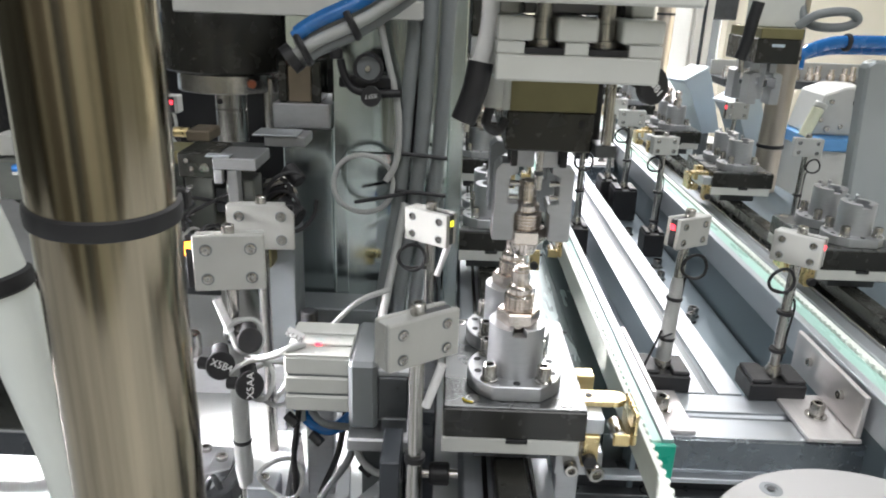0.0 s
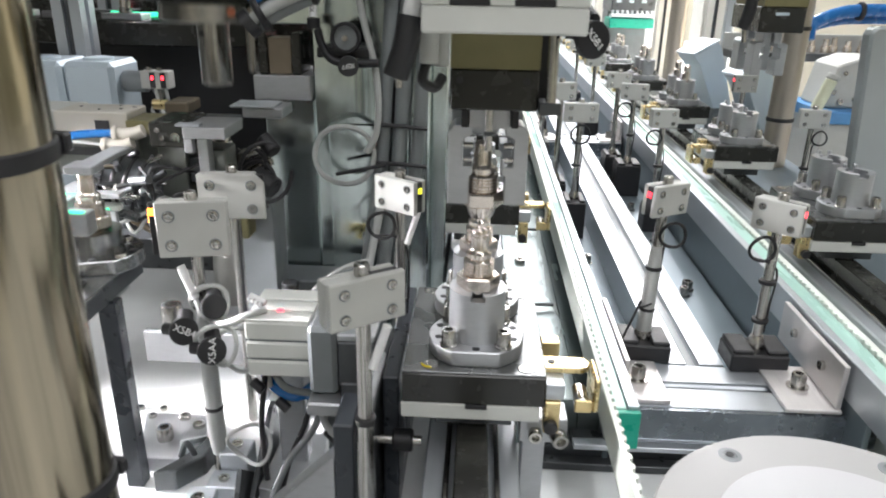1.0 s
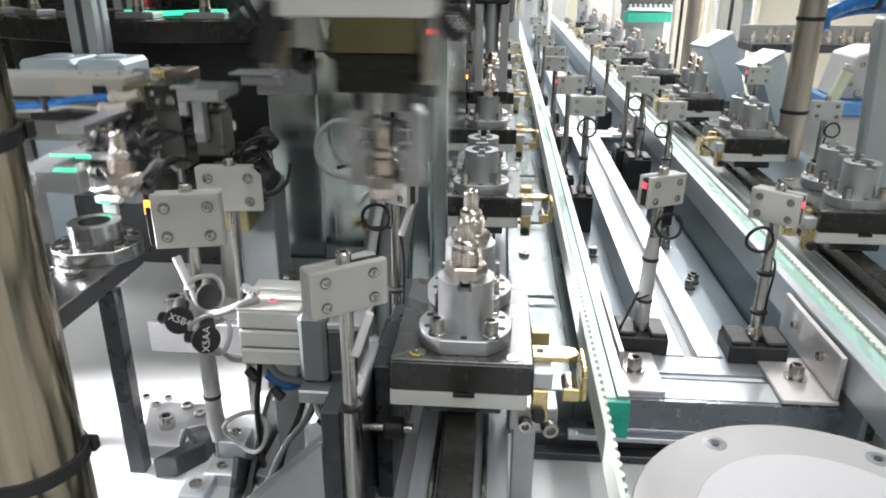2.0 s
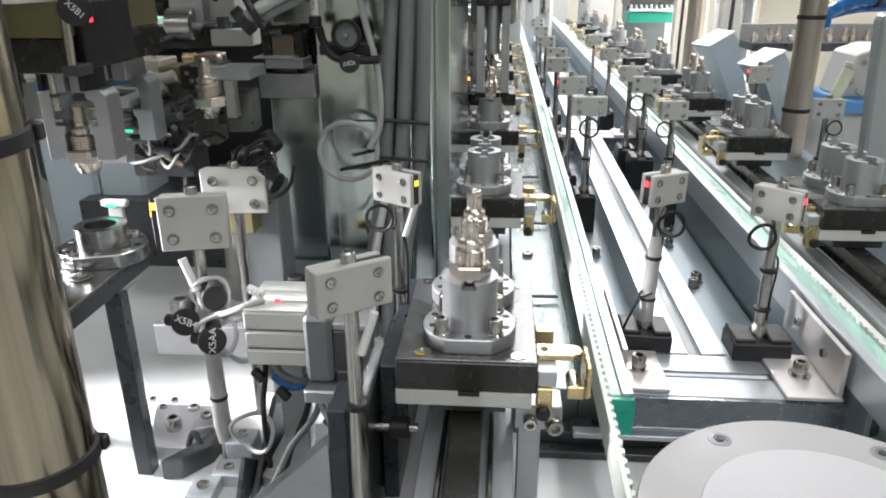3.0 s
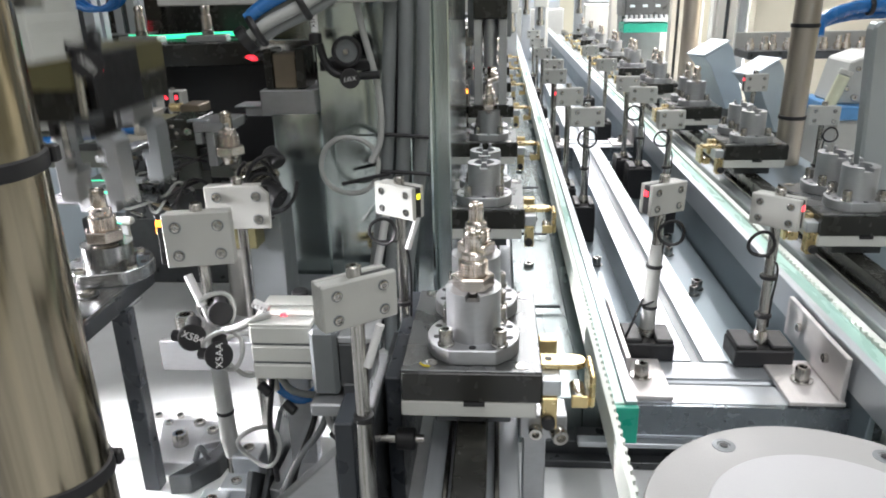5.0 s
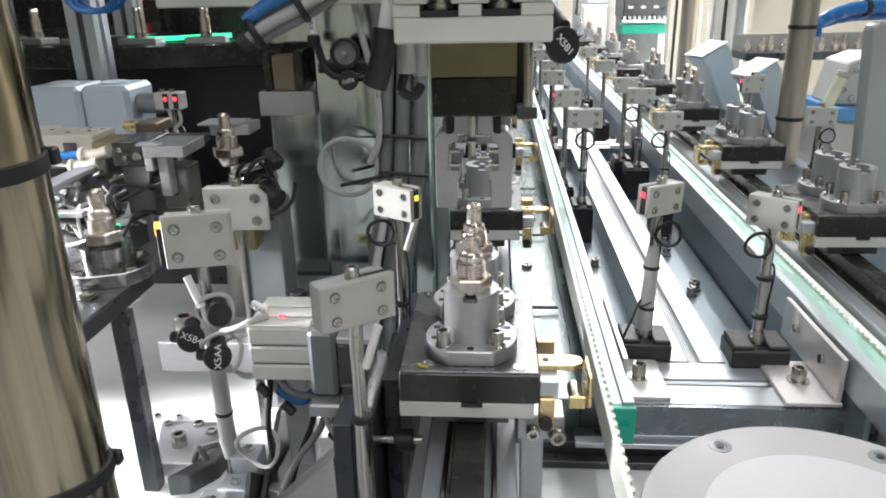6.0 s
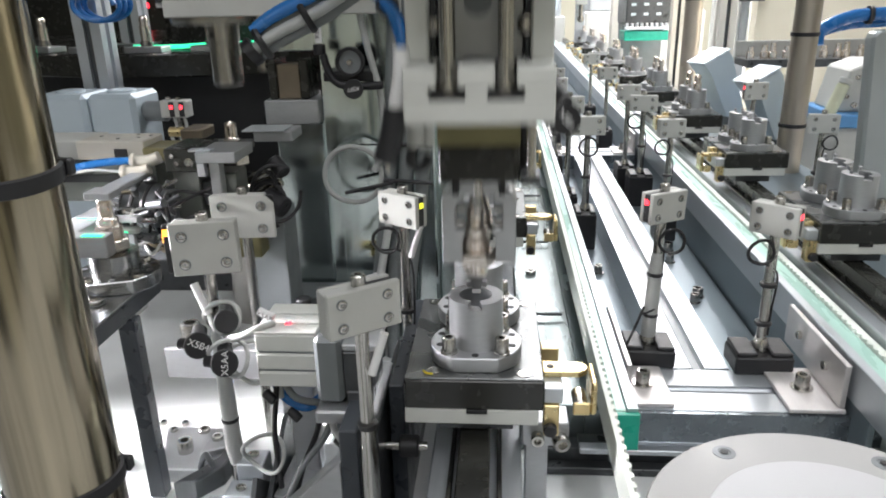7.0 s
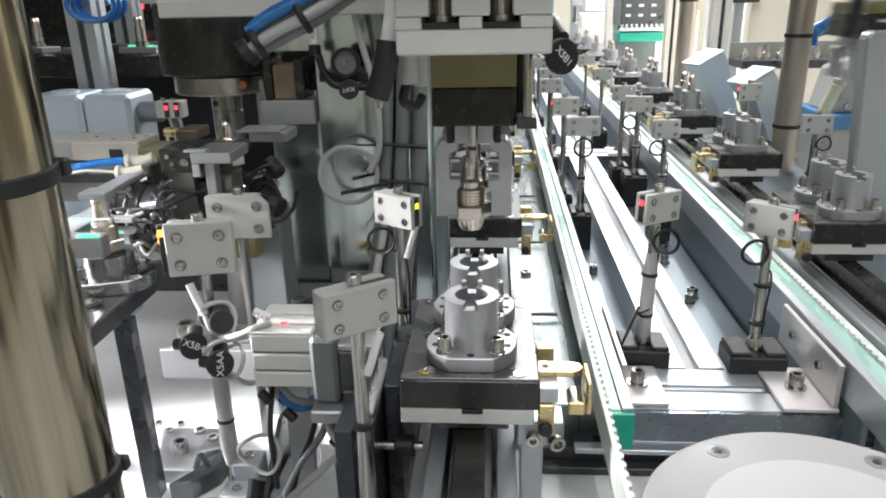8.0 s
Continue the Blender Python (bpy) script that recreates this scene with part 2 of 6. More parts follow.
def conveyor_rail(name, side, x_edge):
    """One upright belt rail with green guide, toothed belt and support wall. side: +1 the belt lies towards +x."""
    s = side
    r = thing(name, pose(x_edge, 0, 0), "aluminium belt rail with green guide and white toothed belt", "conveyor", "belt rails")

    def bx(a, b, y0, y1, z0, z1, bev=0.0005):
        lo, hi = sorted((a * s, b * s))
        return box(B(), lo, hi, y0, y1, z0, z1, bev)
    y0 = 0.026 if s < 0 else 0.0
    w = 0.0 if s < 0 else 0.006
    part("rail", bx(0.0, 0.007, y0, Y1, 0.060, 0.088), BRIGHT, r)
    part("guide", bx(0.0072, 0.0135 + w, y0, Y1, 0.062, 0.0865), MINT, r, "mint green plastic belt guide, sheen put into its colour")
    # End face kept strong green, where the guide's painted sheen stops.
    part("end_cap", bx(-0.0004, 0.0135 + w, y0 - 0.004, y0 - 0.0003, 0.061, 0.0858), GREEN, r, "end face of the guide in its unpaled green")
    part("belt", bx(0.0155 + w, 0.0185 + w * 1.3, -0.12, Y1, 0.066, 0.0885, 0.0003), BELT, r, "white polyurethane timing belt")
    bm = B()
    n = 215
    vs, fs = [], []
    for i in range(n):
        y = -0.12 + i * 0.008
        a, b = (0.0137 + w) * s, (0.0156 + w) * s
        k = len(vs)
        for z in (0.067, 0.0885):
            vs += [(b, y, z), (b * 0.35 + a * 0.65, y + 0.0006, z), (a, y + 0.0018, z), (a, y + 0.0036, z), (b * 0.35 + a * 0.65, y + 0.0048, z), (b, y + 0.0054, z)]
        fs += [tuple(range(k + 6, k + 12))] + [(k + j, k + j + 1, k + j + 7, k + j + 6) for j in range(5)]
    me = bpy.data.meshes.new("belt_teeth")
    me.from_pydata(vs, [], fs)
    me.materials.append(BELT)
    t = new("belt_teeth", me)
    t.parent = r
    tagged(t, kind="stuff")
    part("support_wall", bx(0.001, 0.005, y0 + 0.06, Y1, 0.0, 0.0598), INNERFLOOR, r)
    return r


conveyor_rail("belt_rail", -1, 0.0965)
conveyor_rail("belt_rail", 1, 0.2475)

# inner bed between the two rails
setting("inner_bed", box(B(), 0.0965, 0.2470, 0.146, Y1, 0.0005, 0.018, 0.0005), INNERFLOOR, "grey milled base plate between the belt rails", "machine bed")


setting("side_bed", box(B(), 0.0758, 0.0912, 0.105, Y1, 0.0005, 0.037, 0.0003), PALEPLATE, "grey milled base plate beside the near pallets", "machine bed")


def extrusion(name, length, w, h):
    """A slotted aluminium profile along y, on z = 0."""
    e = thing(name, pose(0, 0, 0), "bright anodised slotted aluminium profile", "profile", "frame profiles")
    o = [(-w / 2, 0), (w / 2, 0), (w / 2, h), (0.005, h), (0.005, h - 0.002), (0.003, h - 0.004), (-0.003, h - 0.004), (-0.005, h - 0.002), (-0.005, h), (-w / 2, h)]
    bm = prism(B(), o, 0, length, Matrix(((1, 0, 0, 0), (0, 0, 1, 0), (0, 1, 0, 0), (0, 0, 0, 1))))
    part("profile", bm, BRIGHT, e)
    part("slot_strip", box(B(), -0.0028, 0.0028, 0.001, length - 0.001, h - 0.0039, h - 0.0032, 0), GREYPAINT, e, "grey slot cover strip")
    return e


e = extrusion("aluminium_profile", 0.746, 0.046, 0.032)
e.matrix_basis = pose(0.164, 0.145, 0.018)
e = extrusion("aluminium_profile", 2.4, 0.046, 0.032)
e.matrix_basis = pose(0.164, 0.962, 0.018)
for y in (0.086, 0.894):
    e = extrusion("cross_profile", 0.146, 0.056, 0.034)
    e.matrix_basis = pose(0.099, y + 0.028, 0.016, 0, 0, -90)
    tagged(e, "slotted aluminium cross profile joining the belt rails")
    part("front_plate", box(B(), 0.0315, 0.0285, 0.0, 0.146 if y > 0.5 else 0.60, 0.010, 0.0335, 0.0004), BLUESTEEL, e, "dark blue-grey steel front plate")


# ---- pallets ----
def connector(name):
    """A turned, threaded coaxial connector, tip at its origin."""
    c = thing(name, pose(0, 0, 0), "shiny nickel-plated threaded coaxial connector", "connector", "connectors")
    part("tip", lathe(B(), [(0.0056, 0), (0.0064, 0.0012), (0.0080, 0.0060), (0.0080, 0.0074)], 28), NICKEL, c)
    part("hex_nut", lathe(B(), [(0.0114, 0.0075), (0.0121, 0.0083), (0.0121, 0.0143), (0.0112, 0.0152)], 6, smooth=False), NICKEL, c)
    p = [(0.0075, 0.0152)]
    for i in range(5):
        z = 0.0154 + i * 0.0017
        p += [(0.0075, z), (0.0084, z + 0.0005), (0.0084, z + 0.0010), (0.0075, z + 0.0015)]
    part("thread", lathe(B(), p + [(0.0070, 0.0242)], 28), NICKEL, c)
    p = [(0.0060, 0.0242), (0.0060, 0.0250), (0.0069, 0.0253), (0.0069, 0.0276), (0.0060, 0.0284), (0.0051, 0.0292), (0.0048, 0.0302), (0.0048, 0.0372)]
    part("body", lathe(B(), p, 28), NICKEL, c)
    p = [(0.0041, 0.0372), (0.0041, 0.0380), (0.0046, 0.0383), (0.0046, 0.0400), (0.0040, 0.0410), (0.0034, 0.0412), (0.0030, 0.0404)]
    part("nose", lathe(B(), p, 24), NICKEL, c)
    return c


def cup_holder(parent, y, z, h=0.030, depth=0.026, prongs=True, metal=SATIN):
    """A flanged turned cup with slots in its rim, screwed on the pallet: parts under parent."""
    cup = part("cup", B(), metal, parent, "machined aluminium cup with slotted rim")
    bm = B()
    seg, ro, ri = 48, 0.0158, 0.0096
    cut = 0.0034 if prongs else 0.0
    ring = []
    for i in range(seg):
        a0, a1 = 2 * math.pi * i / seg, 2 * math.pi * (i + 1) / seg
        mid = math.cos((a0 + a1) / 2) * ro
        ring.append((a0, a1, h - cut if abs(mid) < 0.0040 else h))

    def wall(r, a0, a1, z0, z1):
        f = bm.faces.new([bm.verts.new((r * math.cos(a), r * math.sin(a), z)) for a, z in ((a0, z0), (a1, z0), (a1, z1), (a0, z1))])
        f.smooth = True
    for i, (a0, a1, top) in enumerate(ring):
        wall(ro, a0, a1, 0.0, h - cut)
        wall(ri, a0, a1, h - depth, h - cut)
        if top == h:
            if cut:
                wall(ro, a0, a1, h - cut, h)
                wall(ri, a0, a1, h - cut, h)
        bm.faces.new([bm.verts.new((r * math.cos(a), r * math.sin(a), top)) for r, a in ((ro, a0), (ro, a1), (ri, a1), (ri, a0))])
        if ring[i - 1][2] != top:
            bm.faces.new([bm.verts.new((r * math.cos(a0), r * math.sin(a0), z)) for r, z in ((ro, h - cut), (ri, h - cut), (ri, h), (ro, h))])
        bm.faces.new([bm.verts.new((r * math.cos(a), r * math.sin(a), h - depth)) for r, a in ((0.0001, a0), (ri, a0), (ri, a1))])
    bmesh.ops.remove_doubles(bm, verts=bm.verts[:], dist=0.00002)
    me = mesh_of("cup", bm, metal)
    cup.data = me
    cup.matrix_basis = pose(0, y, z + 0.0088)
    if prongs:
        for x in (-0.0062, 0.0034):
            part("prong", box(B(), x, x + 0.0028, 0.0104, 0.0146, h + 0.0002, h + 0.0036, 0.0004), metal, cup)
        part("keyed_insert", lathe(B(), [(0.0094, h - 0.020), (0.0094, h - 0.013), (0.0062, h - 0.012), (0.0062, h - 0.0185), (0.0002, h - 0.019)], 28), metal, cup)
    R = 0.027
    o = []
    for i in range(48):
        a = 2 * math.pi * i / 48
        px, py = R * math.cos(a), R * math.sin(a)
        k = max(-py / 0.0232, (abs(px) * 0.64 - py * 0.77) / 0.0262, 1.0)
        o.append((px / k, py / k))
    part("flange", prism(B(), o, 0, 0.009, bevel=0.0006), metal, cup, m=pose(0, 0, -0.0088))
    for x in (-0.0152, 0.0152):
        for yy in (-0.0152, 0.0152):
            bm = screw(B(), 0, 0, 0.0022, 0.0041, 0.0076)
            lathe(bm, [(0.0050, 0), (0.0050, 0.001), (0.0043, 0.0014), (0.0043, 0.0022)], 16)
            part("screw", bm, STEEL, cup, m=pose(x, yy, 0.0002 if prongs else -0.0078))
    for x, yy in ((0, -0.019), (-0.0212, -0.006), (0.0212, -0.006), (-0.0212, 0.008), (0.0212, 0.008)):
        part("hole", lathe(B(), [(0.0021, 0), (0.0021, 0.0003)], 14), RUBBER, cup, m=pose(x, yy, 0.0002))
    return cup


TOPSHEET = material("grey_ground_sheet", (0.15, 0.155, 0.155), 0.28, 0.7, 0.08, 40, 0.08, 600, rough_vary=0.06)


def pallet(name, brass_side=1):
    p = thing(name, pose(0, 0, 0), "black work pallet with two slotted aluminium cups", "pallet", "pallets on the conveyor")
    part("top_plate", box(B(), -0.0400, 0.0388, 0, 0.112, 0.0992, 0.1176, 0.0008), BLACK, p)
    part("top_sheet", box(B(), -0.0396, 0.0384, 0.0006, 0.1114, 0.1178, 0.119, 0.0003), TOPSHEET, p, "grey steel top sheet")
    bm = box(B(), -0.0405, 0.0362, 0.0005, 0.112, 0.0890, 0.0990, 0.0008)
    part("carrier_plate", bm, WHITEBLOCK, p)
    part("notch", box(B(), -0.005, 0.007, -0.0004, 0.004, 0.0965, 0.0991, 0.0002), RUBBER, p)
    for y in (0.030, 0.084):
        cup_holder(p, y, 0.119)
    for x, y in ((-0.024, 0.009), (0.0275, 0.007), (-0.031, 0.105), (0.031, 0.103)):
        part("countersunk_screw", lathe(B(), [(0.0042, 0), (0.0042, 0.0004), (0.0030, 0.0006), (0.0018, 0.0003)], 16), STEEL, p, m=pose(x, y, 0.119))
    s = brass_side
    o = 0.0
    part("stop_block", box(B(), *sorted((s * 0.0392, s * 0.0480)), 0.004, 0.016, 0.080, 0.1003, 0.0006), BRASS, p, "yellow chromated steel stop block")
    part("spacer_block", box(B(), *sorted((s * 0.0392, s * 0.0500)), 0.006, 0.030, 0.1005, 0.1105, 0.0006), BRIGHT, p)
    part("stop_block", box(B(), *sorted((s * 0.0392, s * 0.0500)), 0.042, 0.052, 0.098, 0.117, 0.0006), BRASS, p)
    arm = part("stop_arm", prism(B(), [(s * x, y) for x, y in ((0.0391, 0.018), (0.0600, 0.018), (0.0640, 0.0205), (0.0655, 0.0245), (0.0640, 0.0290), (0.0600, 0.0310), (0.0391, 0.0310))][::s], 0.1107, 0.1145, bevel=0.0005), BRASS, p)
    hk = part("hook", box(B(), *sorted((s * 0.0657, s * 0.0692)), 0.006, 0.0305, 0.0930, 0.1143, 0.0012), BRASS, arm)
    part("hook_lip", box(B(), *sorted((s * 0.0560, s * 0.0655)), 0.006, 0.0078, 0.0930, 0.1010, 0.0006), BRASS, arm)
    part("pivot", lathe(B(), [(0.0022, 0), (0.0022, 0.0004)], 14), RUBBER, arm, m=pose(s * 0.0435, 0.0245, 0.1146))
    part("bush", rod(B(), (s * 0.0605, 0.008, 0.0965), (s * 0.0605, 0.026, 0.0965), 0.0044, 18, chamfer=0.0010), STEEL, p)
    part("bush", rod(B(), (s * 0.043, 0.000, 0.0855), (s * 0.043, 0.0065, 0.0855), 0.0040, 16, chamfer=0.0005), RUBBER, p)
    part("carriage_block", box(B(), -0.022, 0.022, 0.012, 0.100, 0.0785, 0.0888, 0.0006), DARKSTEEL, p)
    return p


left_first = pallet("pallet")
left_first.matrix_basis = pose(0, 0.003, 0)
PITCH = 0.303
for i in range(1, 8):
    copy_thing(left_first, pose(0, 0.003 + PITCH * i, 0))
part("paint_mark", hose(B(), [(-0.0295, 0.0075, 0.1196), (-0.0275, 0.0050, 0.1196), (-0.0240, 0.0042, 0.1196)], 0.0006, 8), YELLOWPAINT, left_first, "yellow paint mark")
right_first = pallet("pallet", -1)
right_first.matrix_basis = pose(0.3435, 0.290, 0)
for i in range(1, 9):
    copy_thing(right_first, pose(0.3435, 0.290 + 0.295 * i, 0))


# linear guides under both lines of pallets
def guide_way(name, x):
    g = thing(name, pose(x, 0, 0), "aluminium guide way with black linear rail", "linear guide", "linear guides")
    part("bed", box(B(), -0.027, 0.027, -0.30, Y1, 0.0, 0.058, 0.001), BRIGHT, g)
    for a in (-0.0155, 0.0125):
        part("side_strip", box(B(), a, a + 0.003, -0.30, Y1, 0.0583, 0.0625, 0.0006), STEEL, g, "bright ground steel strip")
    part("linear_rail", box(B(), -0.0095, 0.0085, -0.30, Y1, 0.0583, 0.0780, 0.001), BLACK, g)
    return g


guide_way("linear_guide", 0.0)
guide_way("linear_guide", 0.3435)

# ---- sensors on posts ----
def sensor_post(x, y, top, turn, led=None, led_end=1, length=0.037, height=0.022, thick=0.013, foot=0.0, post_r=0.0036,
                base=None, loop=None, tag=False, sleeve=False, label="", lean=0.0, proud=0.0):
    """A sensor clamped between two grey plates on a steel post."""
    s = thing("sensor_post", pose(x, y, foot, 0, lean, 0), label or "light grey sensor bracket on a steel post", "sensor", "sensor posts")
    R = pose(0, 0, top - foot - height / 2, 0, 0, turn)
    h2, l2, t2 = height / 2, length / 2, thick / 2
    if height > 0.03 and led is None:
        cut = [(-l2, -h2), (l2, -h2), (l2, h2 - 0.006), (l2 - 0.006, h2), (-l2, h2)]
        part("bracket_plate", prism(B(), cut, -t2, -t2 + 0.0036, Matrix(((1, 0, 0, 0), (0, 0, 1, 0), (0, 1, 0, 0), (0, 0, 0, 1))), 0.0006), HOLDER, s, m=R)
    else:
        part("bracket_plate", box(B(), -l2, l2, -t2, -t2 + 0.0036, -h2, h2, 0.0007), HOLDER, s, m=R)
    part("bracket_plate", box(B(), -l2 + (0.001 if led_end < 0 else 0), l2 - (0.0065 if height > 0.03 and led is None else 0.001 if led_end > 0 else 0), t2 - 0.0034, t2, -h2, h2 - 0.0005, 0.0007), HOLDER, s, m=R)
    k0, k1 = (-l2 * 0.1, l2 - 0.0008 + proud) if led_end > 0 else (-l2 + 0.0008 - proud, l2 * 0.1)
    part("sensor", box(B(), k0, k1, -t2 + 0.0038, t2 - 0.0036, -h2 + 0.001, h2 - 0.0012, 0.0005), RUBBER, s, "black photoelectric sensor", m=R)
    part("spacer", box(B(), *((-l2, k0 - 0.0004) if led_end > 0 else (k1 + 0.0004, l2 - 0)), -t2 + 0.0037, t2 - 0.0035, -h2, h2 - 0.0008, 0.0003), HOLDER, s, m=R)
    if led:
        e = l2 - 0.0007 + proud if led_end > 0 else -l2 + 0.0007 - proud
        part("indicator", box(B(), e - 0.0004, e + 0.0004, -t2 + 0.0048, t2 - 0.0046, h2 * 0.22, h2 * 0.55, 0.0001), led, s, "glowing indicator lamp", m=R)
        if proud:
            part("indicator_window", box(B(), e + 0.0002, e + 0.0052, -t2 + 0.0035, -t2 + 0.0037, h2 * 0.5, h2 * 0.75, 0.0001), led, s, m=R)
    for px in (-l2 * 0.62, l2 * 0.62):
        for pz in (-h2 * 0.55, h2 * 0.5):
            sr = 0.0029 if height > 0.03 else 0.0022
            # Flat grey disc paints the shade of the counterbore; nothing is sunk.
            part("counterbore", lathe(B(), [(sr * 1.26, 0), (sr * 1.26, 0.0003)], 18), GREYPAINT, s, "grey disc for the shaded rim of the screw hole", m=R @ pose(px, -t2, pz, 90))
            part("screw", screw(B(), 0, 0, 0, sr, 0.0012), STEEL, s, m=R @ pose(px, -t2 + 0.0002, pz, 90))
    part("clamp_screw", lathe(B(), [(0.0037, 0), (0.0037, 0.0055), (0.0031, 0.0062), (0.0016, 0.0062), (0.0014, 0.0045)], 18), STEEL, s, m=R @ pose(0, 0, h2 - 0.0012))
    part("post", rod(B(), (0, 0, 0), (0, 0, top - foot - height + 0.002), post_r, 20), STEEL, s)
    if base:
        bx, by, bz = base
        bm = box(B(), -bx / 2, bx / 2, -by / 2, by / 2, 0, bz, 0.0012)
        bs = part("base_block", bm, RUBBER, s, "black plastic clamp base")
        part("cap", box(B(), -bx / 2 + 0.001, -0.005, -by / 2 + 0.001, by / 2 - 0.001, bz, bz + 0.0035, 0.001), RUBBER, bs)
        part("cap", box(B(), 0.005, bx / 2 - 0.001, -by / 2 + 0.001, by / 2 - 0.001, bz, bz + 0.0035, 0.001), RUBBER, bs)
        part("collar", lathe(B(), [(post_r + 0.003, bz), (post_r + 0.003, bz + 0.004), (post_r + 0.0006, bz + 0.010)], 18), STEEL, s)
    zt = top - foot - height
    if sleeve:
        part("sleeve", lathe(B(), [(post_r + 0.0004, zt * 0.12), (post_r + 0.0022, zt * 0.2), (post_r + 0.0016, zt * 0.5), (post_r + 0.0010, zt * 0.72), (post_r + 0.0004, zt * 0.78)], 18), HOSE, s, "pale cable sleeve round the post")
    if loop:
        lx, lz, lr, mat = loop
        pts = [(lx + lr * math.cos(a), -post_r - 0.002 + 0.0012 * math.sin(2 * a), zt - lz + lr * math.sin(a)) for a in [2 * math.pi * i / 10 for i in range(11)]]
        part("cable_loop", hose(B(), pts, 0.0012, 8, 5), mat, s, "coiled sensor cable")
        part("cable", hose(B(), [(lx - lr * 0.5, -post_r - 0.001, zt - lz - lr * 0.8), (post_r + 0.0008, -0.001, zt - lz - lr - 0.008), (post_r + 0.0006, -0.001, zt * 0.45), (post_r + 0.0008, 0.0, zt * 0.25)], 0.0008, 8, 5), mat, s)
        for q in (0.33, 0.62):
            part("cable_tie", lathe(B(), [(post_r + 0.0022, zt * q), (post_r + 0.0026, zt * q + 0.0012), (post_r + 0.0022, zt * q + 0.0026)], 16), RUBBER, s)
    if tag:
        part("cable_tag", rod(B(), (0.012, -0.004, zt - 0.0005), (0.005, -0.006, zt - 0.022), 0.0022, 12), PRINT, s, "white cable marker sleeve")
    return s


front_post = sensor_post(-0.0535, -0.038, 0.1935, 36, led_end=1, length=0.0385, height=0.0235, post_r=0.0036, foot=0.0, tag=True, label="light grey sensor bracket on a bright steel post beside the pallet")
part("cable_tie", lathe(B(), [(0.0038, 0.1135), (0.0052, 0.1138), (0.0052, 0.1168), (0.0038, 0.1171)], 20), RUBBER, front_post)
part("sleeve", lathe(B(), [(0.0038, 0.02), (0.0047, 0.024), (0.0048, 0.080), (0.0043, 0.094), (0.0038, 0.113)], 20), STEEL, front_post, "thicker turned lower part of the post")
sensor_post(-0.0525, 0.117, 0.196, -33, YELLOW, 1, 0.034, 0.0225, base=None, loop=(-0.012, 0.010, 0.009, RUBBER), tag=True, label="grey sensor bracket with yellow indicator lamp")
sensor_post(-0.168, 0.056, 0.1955, 12, AMBER, -1, 0.040, 0.034, 0.011, proud=0.005, loop=(0.006, 0.028, 0.010, HOSE), sleeve=True, label="broad grey sensor bracket with amber indicator lamp")
sensor_post(-0.166, 0.122, 0.194, 4, None, 1, 0.044, 0.031, 0.011, label="broad grey sensor bracket on a steel post")
sensor_post(0.127, 0.158, 0.186, 33, RED, -1, 0.0335, 0.0225, base=(0.038, 0.030, 0.014), foot=0.0502, loop=(0.008, 0.014, 0.009, RUBBER), sleeve=True, lean=1.8, label="grey sensor bracket with red lamp on black base")
sensor_post(0.209, 0.150, 0.1785, -42, RED, 1, 0.034, 0.0225, base=(0.042, 0.030, 0.014), foot=0.0502, loop=(-0.010, 0.012, 0.009, RUBBER), label="grey sensor bracket with red lamp on black base")
sensor_post(0.118, 0.517, 0.1805, 0, None, 1, 0.040, 0.0225, base=(0.026, 0.040, 0.045), foot=0.0182, loop=(0.001, 0.014, 0.011, RUBBER), label="grey sensor bracket on a tall black base")
sensor_post(0.103, 0.600, 0.192, 14, RED, -1, 0.036, 0.0225, base=(0.026, 0.040, 0.045), foot=0.0182)
sensor_post(0.218, 0.705, 0.178, -10, RED, 1, 0.038, 0.0225, base=(0.034, 0.040, 0.045), foot=0.0182, loop=(-0.012, 0.014, 0.010, RUBBER))
sensor_post(0.205, 0.760, 0.186, -6, None, 1, 0.034, 0.0225, base=(0.026, 0.040, 0.045), foot=0.0182)
sensor_post(0.222, 0.545, 0.1715, 5, None, 1, 0.032, 0.0225, base=(0.026, 0.030, 0.030), foot=0.0182, loop=(-0.010, 0.012, 0.009, RUBBER))
for x, y, top, side in ((0.102, 0.83, 0.190, -1), (0.114, 1.03, 0.185, -1), (0.104, 1.22, 0.19, -1), (0.215, 1.06, 0.182, 1), (0.22, 1.36, 0.182, 1), (0.107, 1.5, 0.19, -1), (0.11, 1.8, 0.19, -1)):
    sensor_post(x, y, top, 10 * side, RED, -1 if side < 0 else 1, 0.036, 0.0225, base=(0.026, 0.040, 0.045), foot=0.0182)
sensor_post(0.424, 0.60, 0.166, -8, None, 1, 0.036, 0.024, foot=0.0, loop=(0.010, 0.012, 0.009, RUBBER), label="grey sensor bracket behind the far pallets")
sensor_post(0.402, 0.80, 0.182, 8, RED, -1, 0.036, 0.026, foot=0.0, label="grey sensor bracket with red lamp behind the far pallets")
sensor_post(-0.045, 0.66, 0.19, -25, AMBER, 1, 0.034, 0.03, foot=0.0)
sensor_post(-0.045, 0.95, 0.19, -25, RED, 1, 0.034, 0.03, foot=0.0)


q = thing("sensor_cable", pose(0, 0, 0), "thin black sensor cable tied to a post", "cable")
part("cable", hose(B(), [(0.1225, 0.1555, 0.096), (0.1175, 0.152, 0.084), (0.1105, 0.148, 0.068), (0.1085, 0.150, 0.0535)], 0.0010, 8), RUBBER, q)
part("cable_tie", hose(B(), [(0.1195, 0.153, 0.092), (0.124, 0.1520, 0.0925), (0.130, 0.1530, 0.095)], 0.0008, 8), RUBBER, q)


